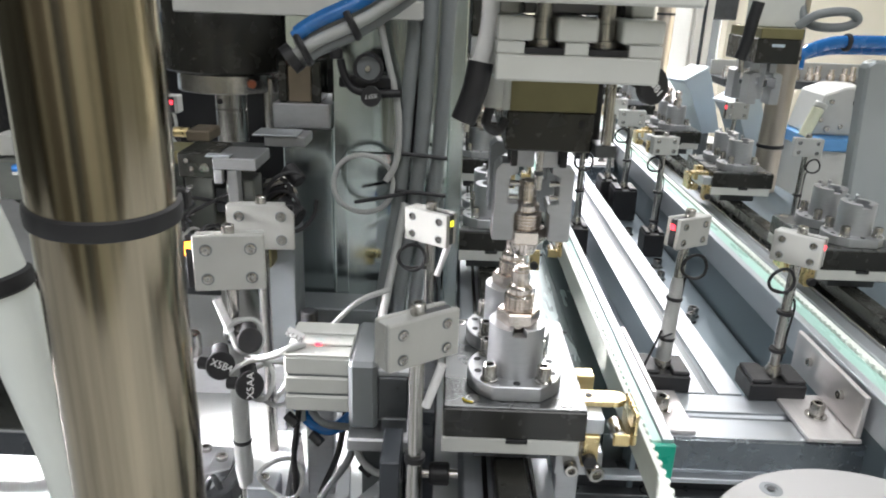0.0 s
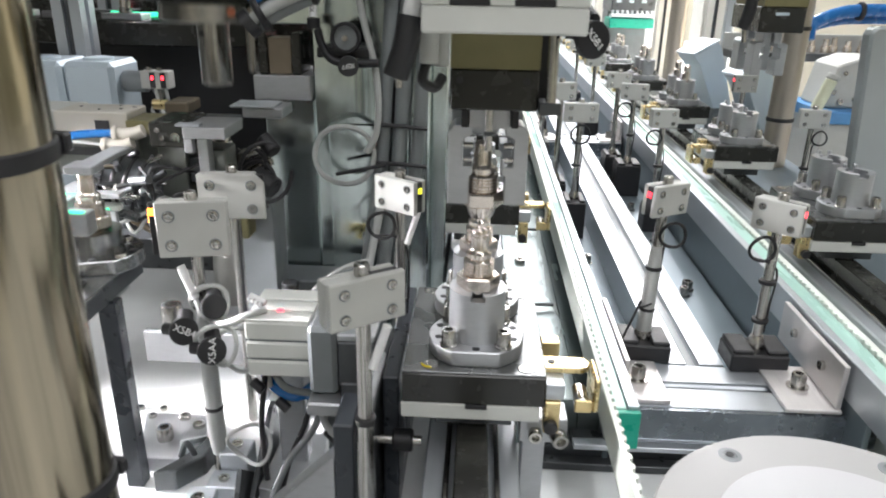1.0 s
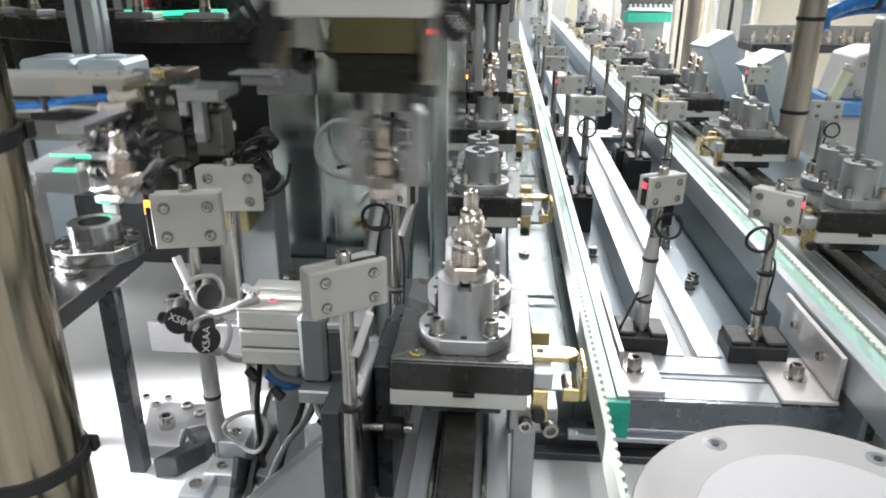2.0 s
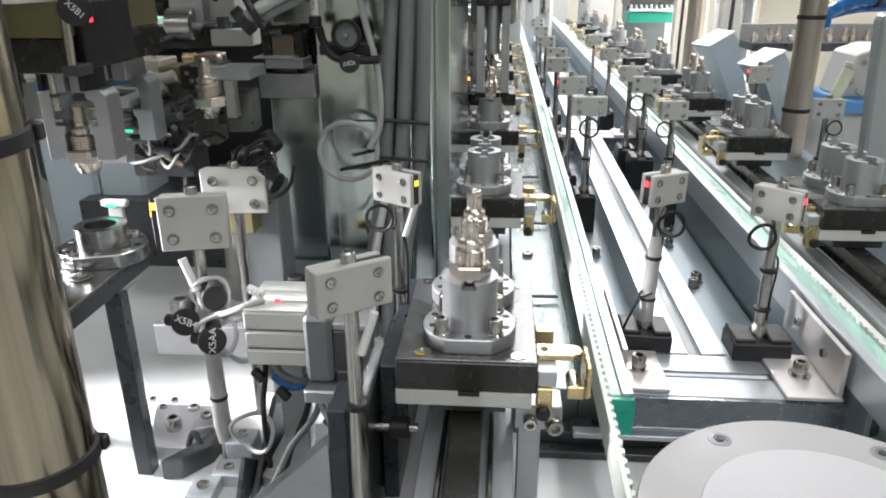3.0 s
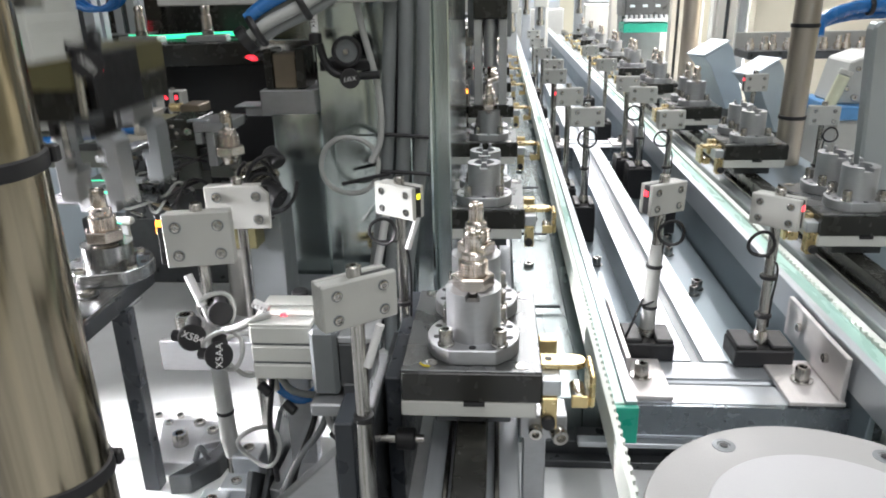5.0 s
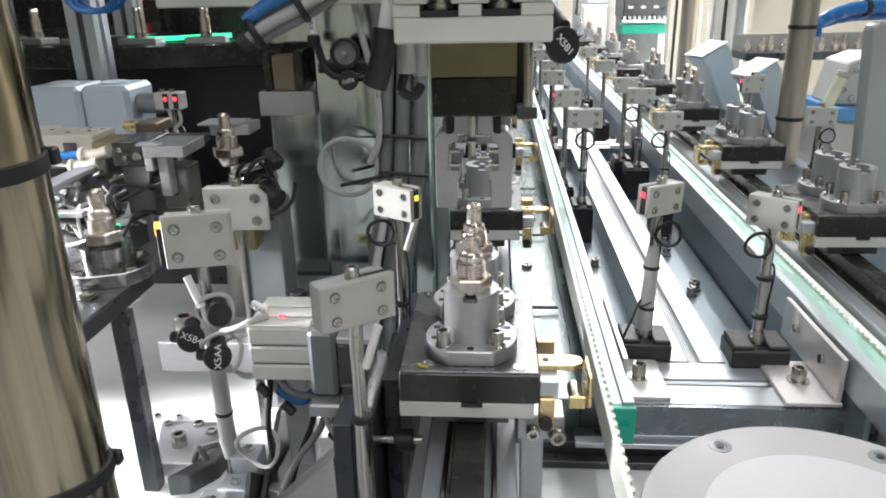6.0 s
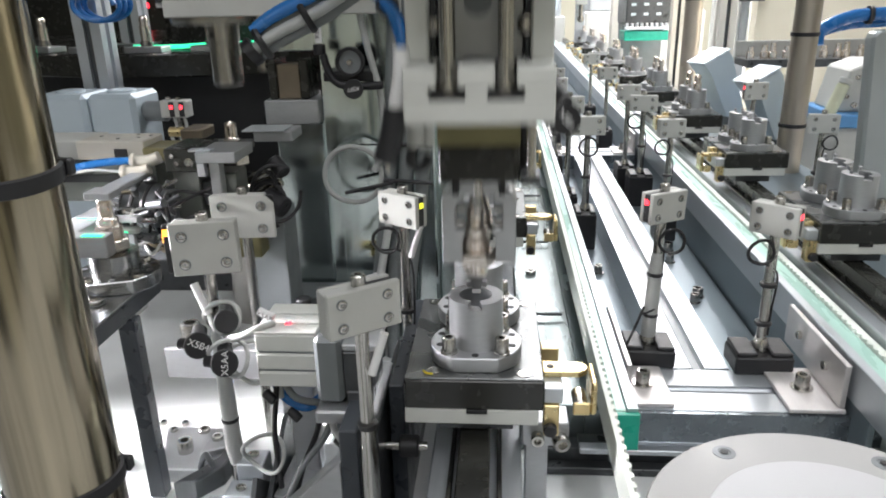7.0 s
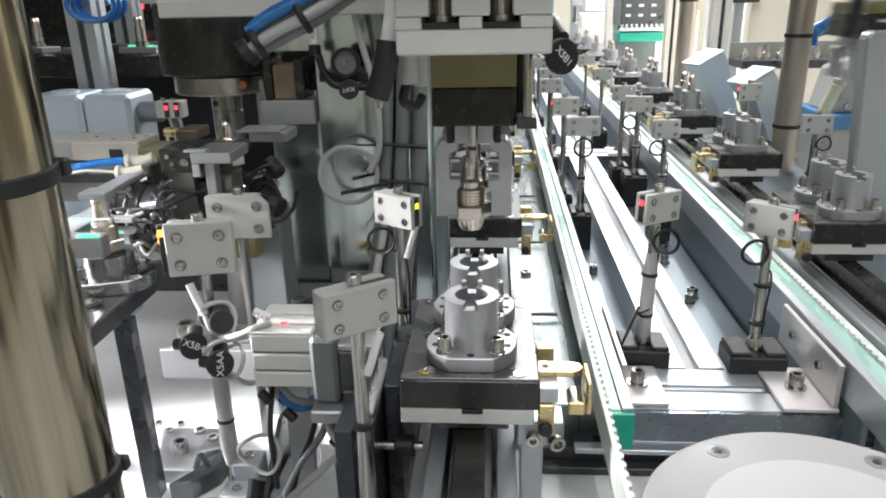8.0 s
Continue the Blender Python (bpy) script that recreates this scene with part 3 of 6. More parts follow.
# ---- brackets and screws of the frame ----
def rail_bracket(name, x0, x1, y0, y1, up, side):
    b = thing(name, pose(0, 0, 0), "bent steel rail bracket with socket screw on the cross profile", "bracket", "rail brackets")
    part("foot_plate", box(B(), x0, x1, y0, y1, 0.0503, 0.0535, 0.0005), WARMSTEEL, b)
    xu = x1 if side > 0 else x0
    part("upright", box(B(), *sorted((xu - side * 0.0003, xu - side * 0.0040)), y0 + (0.0 if side < 0 else 0.002), y1 + 0.045, 0.0538, up, 0.0005), WARMSTEEL, b)
    xm = (x0 + x1) / 2
    w = part("washer", lathe(B(), [(0.0075, 0), (0.0075, 0.0012)], 20), STEEL, b, m=pose(xm, (y0 + y1) / 2, 0.0536))
    part("screw", screw(B(), 0, 0, 0.0012, 0.0050, 0.0095), STEEL, w)
    for yy in (y0 + 0.075, y0 + 0.028):
        part("side_screw", screw(B(), 0, 0, 0, 0.0034, 0.003), STEEL, b, m=pose(xu - side * 0.0042, yy, 0.072, 0, -90 * side, 0))
    return b


rail_bracket("rail_bracket", 0.0995, 0.134, 0.088, 0.141, 0.083, -1)
rail_bracket("rail_bracket", 0.209, 0.2455, 0.084, 0.142, 0.0855, 1)
rail_bracket("rail_bracket", 0.0995, 0.134, 0.897, 0.949, 0.083, -1)
rail_bracket("rail_bracket", 0.209, 0.2455, 0.897, 0.949, 0.0855, 1)
for x, y in ((0.212, 0.340), (0.212, 0.455), (0.125, 0.235), (0.212, 0.62), (0.125, 0.42)):
    f = thing("floor_screw", pose(x, y, 0.018), "socket head screw with washer in the base plate", "screw", "base plate screws")
    part("washer", lathe(B(), [(0.0062, 0), (0.0062, 0.001)], 18), STEEL, f)
    part("screw_head", screw(B(), 0, 0, 0.001, 0.0046, 0.009), STEEL, f)

# lower shelf in front of the cross profile and between guide and rail
g = thing("lower_rail", pose(0, 0, 0), "dark steel lower rail under the cross profile", "rail")
part("bar", box(B(), 0.0445, 0.60, 0.088, 0.102, 0.0, 0.0155, 0.0005), DARKSTEEL, g)
part("foot_bar", box(B(), 0.0445, 0.60, 0.0780, 0.0875, 0.0, 0.006, 0.0005), DARKSTEEL, g)
part("lip", box(B(), 0.070, 0.60, 0.0790, 0.0878, 0.0170, 0.0210, 0.0005), BRIGHT, g)
part("lip_web", box(B(), 0.070, 0.60, 0.0884, 0.0990, 0.0157, 0.0205, 0.0005), DARKSTEEL, g)
g = thing("side_plate", pose(0, 0, 0), "grey side plate beside the linear guide", "plate")
part("plate", box(B(), 0.029, 0.0755, 0.106, Y1, 0.0, 0.040, 0.0008), PALEPLATE, g)
for y in (0.16, 0.36, 0.56, 0.76):
    part("screw", screw(B(), 0, 0, 0, 0.0055, 0.004), STEEL, g, m=pose(0.046, y, 0.0402))
    part("cross_pin", rod(B(), (0.040, y + 0.09, 0.045), (0.070, y + 0.09, 0.045), 0.0016), DARKSTEEL, g)
g = thing("side_strip", pose(0, 0, 0), "pale strip beside the far linear guide", "plate")
part("plate", box(B(), 0.271, 0.311, 0.0, Y1, 0.0, 0.050, 0.0008), BELT, g)
part("strip", box(B(), 0.376, 0.50, 0.0, Y1, 0.0, 0.046, 0.0008), INNERFLOOR, g)

# socket screws holding the base plate between the belt rails
for y in (0.354, 0.495):
    b = thing("socket_screw", pose(0.2185, y, 0.0181), "steel socket screw standing in the grey base plate", "screw", "base plate screws")
    part("washer", lathe(B(), [(0.0072, 0), (0.0072, 0.0012), (0.0040, 0.0013)], 20), STEEL, b)
    part("head", screw(B(), 0, 0, 0.0012, 0.0056, 0.0095), STEEL, b)

# stop bolts beside the front pallet
g = thing("stop_bolt", pose(0, 0, 0), "steel stop block with bright bolts beside the linear guide", "stop")
part("block", box(B(), 0.0275, 0.0560, 0.026, 0.046, 0.060, 0.0765, 0.0008), SATIN, g)
part("bolt", screw(B(), 0, 0, 0, 0.0052, 0.007), STEEL, g, m=pose(0.0505, 0.0258, 0.0655, 90, 0, 12))
part("bolt", screw(B(), 0, 0, 0, 0.0042, 0.006), STEEL, g, m=pose(0.037, 0.0258, 0.067, 90))
part("stand", box(B(), 0.030, 0.044, 0.032, 0.046, 0.0, 0.0598, 0.0008), SATIN, g)
g = thing("set_screw_block", pose(0, 0, 0), "black clamp with bright set screws beside the guide", "stop")
part("rod", rod(B(), (-0.070, 0.02, 0.062), (-0.030, 0.02, 0.062), 0.0028), STEEL, g)
part("knob", rod(B(), (-0.047, 0.02, 0.062), (-0.035, 0.02, 0.062), 0.0068, 18, chamfer=0.001), RUBBER, g)
part("block", box(B(), -0.075, -0.060, 0.010, 0.050, 0.0, 0.105, 0.0008), DARKSTEEL, g)
part("block", box(B(), -0.054, -0.0445, 0.030, 0.16, 0.0, 0.098, 0.0008), SLATE, g)
part("pin", rod(B(), (-0.0585, -0.004, 0.03), (-0.0585, -0.004, 0.075), 0.0022), STEEL, g)
part("foot", box(B(), -0.066, -0.05, -0.012, 0.006, 0.0, 0.03, 0.0008), DARKSTEEL, g)

# round cover with screws
PALEMATT = material("pale_blasted_aluminium", (0.52, 0.52, 0.53), 0.6, 0.2, 0.04, 60, 0.1, 900)
MATT = material("matt_blasted_aluminium", (0.40, 0.395, 0.39), 0.6, 0.3, 0.05, 60, 0.1, 900)
CX, CY, CR = 0.1635, -0.0915, 0.0850
d = thing("round_cover", pose(CX, CY, 0.0), "matt aluminium round cover with countersunk screws", "cover")
part("disc", lathe(B(), [(CR, 0.085), (CR, 0.0945), (CR - 0.0008, 0.0953), (CR - 0.03, 0.0955), (0.002, 0.0955)], 96), MATT, d)
part("hub", lathe(B(), [(0.0575, 0.0956), (0.0575, 0.0968), (0.057, 0.0972), (0.001, 0.0972)], 80), PALEMATT, d, "paler raised centre")
part("pedestal", lathe(B(), [(0.05, 0.0), (0.05, 0.0849)], 48), GREYPAINT, d)
for a in (117, 54, 0, 180, 240, 300):
    part("screw", lathe(B(), [(0.0058, 0.0), (0.0058, 0.0003), (0.0034, 0.0005), (0.0030, 0.0001), (0.0008, 0.0001)], 20), GREYPAINT, d, m=pose(0.0735 * math.cos(radians(a)), 0.0735 * math.sin(radians(a)), 0.0953))
    part("screw_socket", lathe(B(), [(0.0022, 0.0), (0.0022, 0.0003)], 6), RUBBER, d, m=pose(0.0735 * math.cos(radians(a)), 0.0735 * math.sin(radians(a)), 0.0957))
part("rubber_pad", lathe(B(), [(0.012, 0.0), (0.012, 0.0006), (0.011, 0.0009)], 24), GREYPAINT, d, m=pose(0.045, -0.012, 0.0973))


# ---- connectors standing in the cups ----
SEAT = 0.1505
first = connector("connector")
first.matrix_basis = pose(0, 0.033, SEAT)
second = copy_thing(first, pose(0, 0.087, SEAT))
held = copy_thing(first, pose(0, 0.033, SEAT + 0.048))
waiting = copy_thing(first, pose(-0.236, 0.069, 0.1645))
indexed = copy_thing(first, pose(-0.199, 0.20, 0.1725))
for i in range(2, 8):
    for dy in (0.030, 0.084):
        copy_thing(first, pose(0, 0.003 + PITCH * i + dy, SEAT))
dome = thing("connector", pose(0, 0, 0), "small bright domed connector blank standing in a cup", "connector", "domed blanks")
part("body", lathe(B(), [(0.0066, 0), (0.0066, 0.018), (0.0052, 0.019), (0.0052, 0.024), (0.0060, 0.0245), (0.0060, 0.028), (0.0045, 0.031), (0.001, 0.0322)], 20), NICKEL, dome)
for i in range(2, 9):
    for dy in (0.030, 0.084):
        m = pose(0.3435, 0.290 + 0.295 * i + dy, SEAT)
        if i == 2 and dy == 0.030:
            dome.matrix_basis = m
        else:
            copy_thing(dome, m)


# ---- travelling gripper ----
def gripper_unit():
    g = thing("gripper_unit", pose(0, 0, 0), "pneumatic gripper with ivory block, black body and steel jaws", "gripper")
    part("block", box(B(), -0.026, 0.036, -0.057, -0.012, 0.3000, 0.3100, 0.0008), WHITEBLOCK, g, "ivory coated mounting block")
    for a, b in ((-0.026, -0.0155), (-0.0005, 0.0085), (0.0235, 0.036)):
        part("block_tooth", box(B(), a, b, -0.057, -0.012, 0.3101, 0.3146, 0.0004), WHITEBLOCK, g)
    for a, b in ((-0.026, -0.0124), (-0.0036, 0.0116), (0.0204, 0.036)):
        part("block_shoulder", box(B(), a, b, -0.057, -0.012, 0.3148, 0.3235, 0.0007), WHITEBLOCK, g)
    for x in (-0.008, 0.016):
        part("slot_floor", box(B(), x - 0.0074, x + 0.0074, -0.0568, -0.013, 0.3101, 0.3124, 0.0001), RUBBER, g)
        r = part("guide_rod", rod(B(), (x, -0.046, 0.3215), (x, -0.046, 0.45), 0.0034, 20), STEEL, g)
        part("nut", lathe(B(), [(0.0056, 0.3126), (0.0056, 0.3150), (0.0040, 0.3153), (0.0040, 0.3214)], 24, Matrix.Translation((x, -0.046, 0))), STEEL, r)
        part("slot_side", box(B(), x - 0.0074, x + 0.0074, -0.038, -0.030, 0.3126, 0.3233, 0.0001), RUBBER, g)
    part("slide_table", box(B(), -0.014, 0.024, -0.024, -0.012, 0.3237, 0.43, 0.0008), SATIN, g)
    part("port_plug", lathe(B(), [(0.0062, 0), (0.0062, 0.0006), (0.0056, 0.0008)], 28), GREYPAINT, g, m=pose(0.004, -0.0242, 0.3475, 90))
    for a, b in ((-0.026, -0.0165), (0.0265, 0.036)):
        part("side_rail", box(B(), a, b, -0.040, -0.012, 0.3237, 0.43, 0.0008), WHITEBLOCK, g)
    # Solid dark bars stand in for the shade in the recesses between rails.
    for a, b in ((-0.0163, -0.0142), (0.0242, 0.0263)):
        part("dark_gap_bar", box(B(), a, b, -0.030, -0.012, 0.3237, 0.43, 0.0002), DARKSTEEL, g)
    for x in (-0.0153, 0.0253):
        for z in (0.338, 0.358):
            sc = part("screw", screw(B(), 0, 0, 0, 0.0036, 0.002), STEEL, g, m=pose(x, -0.0304, z, 90))
            part("screw_recess", lathe(B(), [(0.0047, -0.0002), (0.0047, 0.0)], 18), RUBBER, sc)
    part("adapter_plate", box(B(), -0.0165, 0.0235, -0.008, 0.104, 0.2812, 0.2999, 0.0006), OLIVE, g, "olive passivated adapter plate")
    body = part("gripper_body", box(B(), -0.0165, 0.0235, -0.006, 0.104, 0.2625, 0.2810, 0.0008), BLACK, g, "black anodised gripper body")
    for x in (-0.0155, 0.021):
        part("screw_hole", lathe(B(), [(0.0016, 0), (0.0016, 0.0004)], 12), RUBBER, body, m=pose(x * 0.82 + 0.0006, -0.0062, 0.276, 90))
    for s, x0 in ((-1, 0.0015), (1, 0.0035)):
        part("jaw_holder", box(B(), *sorted((x0 + s * 0.0006, x0 + s * 0.0095)), 0.022, 0.044, 0.2485, 0.2624, 0.0005), SATIN, g)
        part("jaw_slot", box(B(), *sorted((x0 + s * 0.0097, x0 + s * 0.0130)), 0.016, 0.040, 0.2500, 0.2624, 0.0003), RUBBER, g)
        o = [(0.0195, 0.208), (0.0195, 0.246), (0.0165, 0.2498), (0.0075, 0.2498), (0.0075, 0.2445), (0.0120, 0.2425), (0.0120, 0.2285), (0.0065, 0.2285), (0.0065, 0.2245), (0.0082, 0.2230), (0.0082, 0.208)]
        jaw = part("jaw", prism(B(), [(x0 * 0.9 + s * a, b) for a, b in (o if s > 0 else reversed(o))], 0.0245, 0.0415, Matrix(((1, 0, 0, 0), (0, 0, 1, 0), (0, 1, 0, 0), (0, 0, 0, 1))), 0.0005), SATIN, g, "grey steel gripper jaw")
        # Rear jaws repeat the front ones in darker grey, for the shade back there.
        part("rear_jaw", prism(B(), [(x0 * 0.9 + s * a, b) for a, b in (o if s > 0 else reversed(o))], 0.0785, 0.0955, Matrix(((1, 0, 0, 0), (0, 0, 1, 0), (0, 1, 0, 0), (0, 0, 0, 1))), 0.0005), GREYPAINT, g, "rear steel gripper jaw, shade put into its colour")
        part("jaw_holder", box(B(), *sorted((x0 + s * 0.0006, x0 + s * 0.0095)), 0.070, 0.098, 0.2485, 0.2624, 0.0005), SATIN, g)
        part("set_screw", rod(B(), (x0 + s * 0.0068, 0.026, 0.239), (x0 + s * 0.0118, 0.026, 0.239), 0.0016, 12), STEEL, jaw)
        part("set_screw", rod(B(), (x0 + s * 0.0072, 0.026, 0.2315), (x0 + s * 0.0118, 0.026, 0.2315), 0.0016, 12), STEEL, jaw)
    part("collet_pin", rod(B(), (0.002, 0.0090, 0.2405), (0.002, 0.0090, 0.2624), 0.0019, 16), STEEL, g)
    part("collet_ring", rod(B(), (0.002, 0.0090, 0.2480), (0.002, 0.0090, 0.2500), 0.0024, 16), DARKSTEEL, g)
    part("shock_stop", rod(B(), (0.0285, -0.012, 0.268), (0.0285, -0.01, 0.2998), 0.0024, 16), STEEL, g)
    part("stop_foot", box(B(), 0.0236, 0.033, -0.014, 0.0, 0.2625, 0.268, 0.0004), DARKSTEEL, g)
    part("side_switch", box(B(), 0.0237, 0.0285, 0.004, 0.058, 0.2640, 0.2990, 0.0008), RUBBER, g, "black cylinder switch housing")
    part("switch_lamp", box(B(), 0.0286, 0.0292, 0.012, 0.0145, 0.2880, 0.2905, 0.0002), RED, g, "small glowing red switch lamp")
    d = part("tag_disc", lathe(B(), [(0.0078, 0), (0.0078, 0.0026), (0.0072, 0.003)], 32), RUBBER, g, "black round cable marker disc", m=look((0.0421, -0.0226, 0.2961), (-0.2579, 0.5774, 0.2561)) @ pose(0, 0, 0, 0, 0, -48))
    lettering("X5B1", 0.0045, PRINT, d, pose(0, 0, 0.0032))
    part("tag_arm", hose(B(), [(0.034, -0.030, 0.3045), (0.0355, -0.0086, 0.3001), (0.0411, -0.0186, 0.2961)], 0.0036), RUBBER, g)
    part("clip", rod(B(), (0.0431, -0.0166, 0.3031), (0.0381, -0.0046, 0.3101), 0.0036, 12), RUBBER, g)
    part("cable_sleeve", hose(B(), [(-0.0280, -0.040, 0.330), (-0.0285, -0.041, 0.318), (-0.0310, -0.042, 0.305)], 0.0036, 14), PRINT, g, "white taped cable sleeve")
    part("plug", hose(B(), [(-0.0310, -0.042, 0.3052), (-0.033, -0.043, 0.294), (-0.037, -0.043, 0.282)], 0.0052, 12), RUBBER, g, "black rubber cable plug")
    part("plug_tip", rod(B(), (-0.036, -0.043, 0.2835), (-0.0355, -0.044, 0.2775), 0.0022, 12, 0.0012), STEEL, g)
    part("fitting", rod(B(), (-0.0245, -0.03, 0.2985), (-0.0245, -0.03, 0.286), 0.0040, 12), HOLDER, g)
    part("fitting", rod(B(), (-0.0200, -0.022, 0.2985), (-0.0200, -0.022, 0.284), 0.0034, 12), HOLDER, g)
    part("fitting_loop", hose(B(), [(-0.0255, -0.03, 0.286), (-0.027, -0.032, 0.279), (-0.022, -0.03, 0.276), (-0.019, -0.026, 0.28)], 0.0022, 10), RUBBER, g)
    part("air_hose", hose(B(), [(-0.0275, -0.036, 0.330), (-0.031, -0.030, 0.342), (-0.050, 0.0, 0.357), (-0.075, 0.06, 0.364), (-0.105, 0.14, 0.366)], 0.0026, 12), BLUE, g, "blue pneumatic hose")
    part("air_hose", hose(B(), [(-0.0285, -0.030, 0.330), (-0.035, -0.022, 0.345), (-0.056, 0.015, 0.360), (-0.085, 0.07, 0.369), (-0.110, 0.14, 0.371)], 0.0026, 12), BLUE, g)
    for q in ((-0.036, -0.02, 0.3465), (-0.066, 0.035, 0.3615)):
        part("cable_tie", lathe(B(), [(0.0052, -0.001), (0.0056, 0), (0.0052, 0.001)], 14), RUBBER, g, m=look(q, (q[0] - 0.02, q[1] + 0.05, q[2] + 0.006)))
    return g


gripper = gripper_unit()
slide_body = thing("slide_body", pose(0, 0, 0), "ivory pneumatic slide body above the gripper", "actuator")
part("front_cover", box(B(), -0.029, 0.046, -0.068, -0.0515, 0.3285, 0.50, 0.001), WHITEBLOCK, slide_body)
part("back_plate", box(B(), -0.029, 0.046, -0.0105, 0.010, 0.3285, 0.50, 0.001), GREYPAINT, slide_body)
part("end_cap", box(B(), -0.029, 0.046, -0.0675, 0.010, 0.501, 0.52, 0.001), GREYPAINT, slide_body)

# ---- steel post beside the camera ----
p = thing("steel_post", pose(-0.1255, -0.168, 0), "polished stainless steel post with black cable ties", "post")
part("tube", rod(B(), (0, 0, 0), (0, 0, 0.75), 0.0170, 64), STAINLESS, p)
part("foot_flange", lathe(B(), [(0.03, 0), (0.03, 0.008), (0.017, 0.009)], 40), STEEL, p)
for z, tilt in ((0.279, 3), (0.178, -3)):
    bm = lathe(B(), [(0.0171, -0.0026), (0.0179, -0.0022), (0.0181, 0.0), (0.0179, 0.0022), (0.0171, 0.0026)], 48)
    part("cable_tie", bm, RUBBER, p, "black cable tie", m=pose(0, 0, z, tilt, tilt))
    part("tie_lock", box(B(), 0.0125, 0.0172, 0.0085, 0.0120, z - 0.0025, z + 0.0025, 0.0006), RUBBER, p)
h = thing("pale_hose", pose(0, 0, 0), "pale plastic hose hanging behind the steel post", "hose")
part("hose", hose(B(), [(-0.192, -0.150, 0.42), (-0.180, -0.149, 0.30), (-0.1715, -0.148, 0.258), (-0.161, -0.148, 0.213), (-0.155, -0.148, 0.182), (-0.148, -0.145, 0.10), (-0.147, -0.144, 0.0)], 0.0088, 20), material("milky_plastic_hose", (0.70, 0.74, 0.71), 0.4, 0, 0.06, 30), h)
for q in ((-0.1695, -0.148, 0.2490), (-0.1535, -0.1475, 0.172)):
    part("cable_tie", lathe(B(), [(0.0090, -0.0028), (0.0100, -0.002), (0.0100, 0.002), (0.0090, 0.0028)], 28), RUBBER, h, "black cable tie", m=pose(*q, 0, -12, 0))


# ---- sheet metal column with its cables ----
c = thing("machine_column", pose(0, 0, 0), "tall column of shiny galvanised sheet", "column")
part("front_panel", box(B(), -0.142, -0.044, 0.272, 0.36, 0.0, 0.75, 0.0015), SHEET, c)
part("side_panel", box(B(), -0.186, -0.1424, 0.276, 0.36, 0.0, 0.2172, 0.0015), SHEET, c)
part("right_panel", box(B(), -0.0436, -0.030, 0.30, 0.62, 0.0, 0.75, 0.001), SHEET, c)
b = part("bearing_block", box(B(), -0.190, -0.1424, 0.262, 0.33, 0.2180, 0.2385, 0.001), SATIN, c, "machined bearing block")
part("cap", box(B(), -0.178, -0.158, 0.268, 0.29, 0.2387, 0.268, 0.001), BROWN, b, "brownish metal cap")
part("cheek", box(B(), -0.185, -0.1782, 0.265, 0.30, 0.2387, 0.272, 0.001), BLACK, b)
part("cheek", box(B(), -0.1578, -0.150, 0.265, 0.30, 0.2387, 0.272, 0.001), BLACK, b)
part("door_panel", box(B(), -0.130, -0.062, 0.2695, 0.2718, 0.02, 0.198, 0.0008), SHEET, c)
part("shelf", box(B(), -0.186, -0.10, 0.235, 0.2715, 0.050, 0.066, 0.001), GREYPAINT, c)
# Black strip on the panel paints the shade of an upright gap.
part("gap_strip", box(B(), -0.0775, -0.0705, 0.2695, 0.2718, 0.199, 0.75, 0.0004), RUBBER, c, "black strip for the dark gap in the column")
part("upper_pillar", box(B(), -0.186, -0.1424, 0.30, 0.36, 0.2765, 0.75, 0.001), SHEET, c)

k = thing("cable_conduits", pose(0, 0, 0), "bundle of grey cable conduits tied to the column", "cables")
for x, dx, r in ((-0.078, 0.006, 0.0058), (-0.064, 0.004, 0.0062), (-0.049, 0.003, 0.0058)):
    part("conduit", hose(B(), [(x + 0.008, 0.262, 0.55), (x + dx, 0.258, 0.34), (x, 0.256, 0.24), (x - 0.006, 0.256, 0.16), (x - 0.018, 0.25, 0.08), (x - 0.022, 0.25, 0.0)], r, 14), CONDUIT, k)
part("thin_cable", hose(B(), [(-0.105, 0.25, 0.34), (-0.096, 0.248, 0.29), (-0.085, 0.247, 0.24), (-0.085, 0.246, 0.20), (-0.094, 0.245, 0.180)], 0.0028, 10), HOSE, k)
pts = [(-0.113 + 0.025 * math.cos(a), 0.248 + 0.002 * math.sin(3 * a), 0.176 + 0.025 * math.sin(a)) for a in [0.1 + 2 * math.pi * i / 12 for i in range(13)]]
part("hose_loop", hose(B(), pts, 0.0022, 10, 5), HOSE, k, "pale coiled air hose")
for z in (0.20, 0.168):
    part("cable_tie", hose(B(), [(-0.088, 0.248, z + 0.003), (-0.065, 0.2475, z + 0.002), (-0.044, 0.2485, z)], 0.0016, 8), RUBBER, k)
part("tie_tail", hose(B(), [(-0.12, 0.244, 0.161), (-0.098, 0.2435, 0.166), (-0.078, 0.2440, 0.17)], 0.0016, 8), RUBBER, k)
part("drop_cable", hose(B(), [(-0.078, 0.25, 0.16), (-0.088, 0.22, 0.10), (-0.100, 0.16, 0.03), (-0.10, 0.12, 0.005)], 0.0035, 10), HOSE, k)

r = thing("flow_regulator", pose(-0.110, 0.245, 0.2715), "black round pressure gauge with knob on the column", "gauge")
part("gauge_ring", lathe(B(), [(0.0116, 0), (0.0122, 0.003), (0.0116, 0.008), (0.0094, 0.008), (0.0094, 0.004), (0.0091, 0.0035)], 40), RUBBER, r, m=pose(0.002, 0, 0, 90))
part("gauge_face", lathe(B(), [(0.0091, 0), (0.0091, 0.0006)], 36), GREYPAINT, r, m=pose(0.002, -0.004, 0, 90))
part("gauge_pin", rod(B(), (0.002, -0.0045, 0.0), (0.002, -0.009, 0.0), 0.0022, 14), STEEL, r)
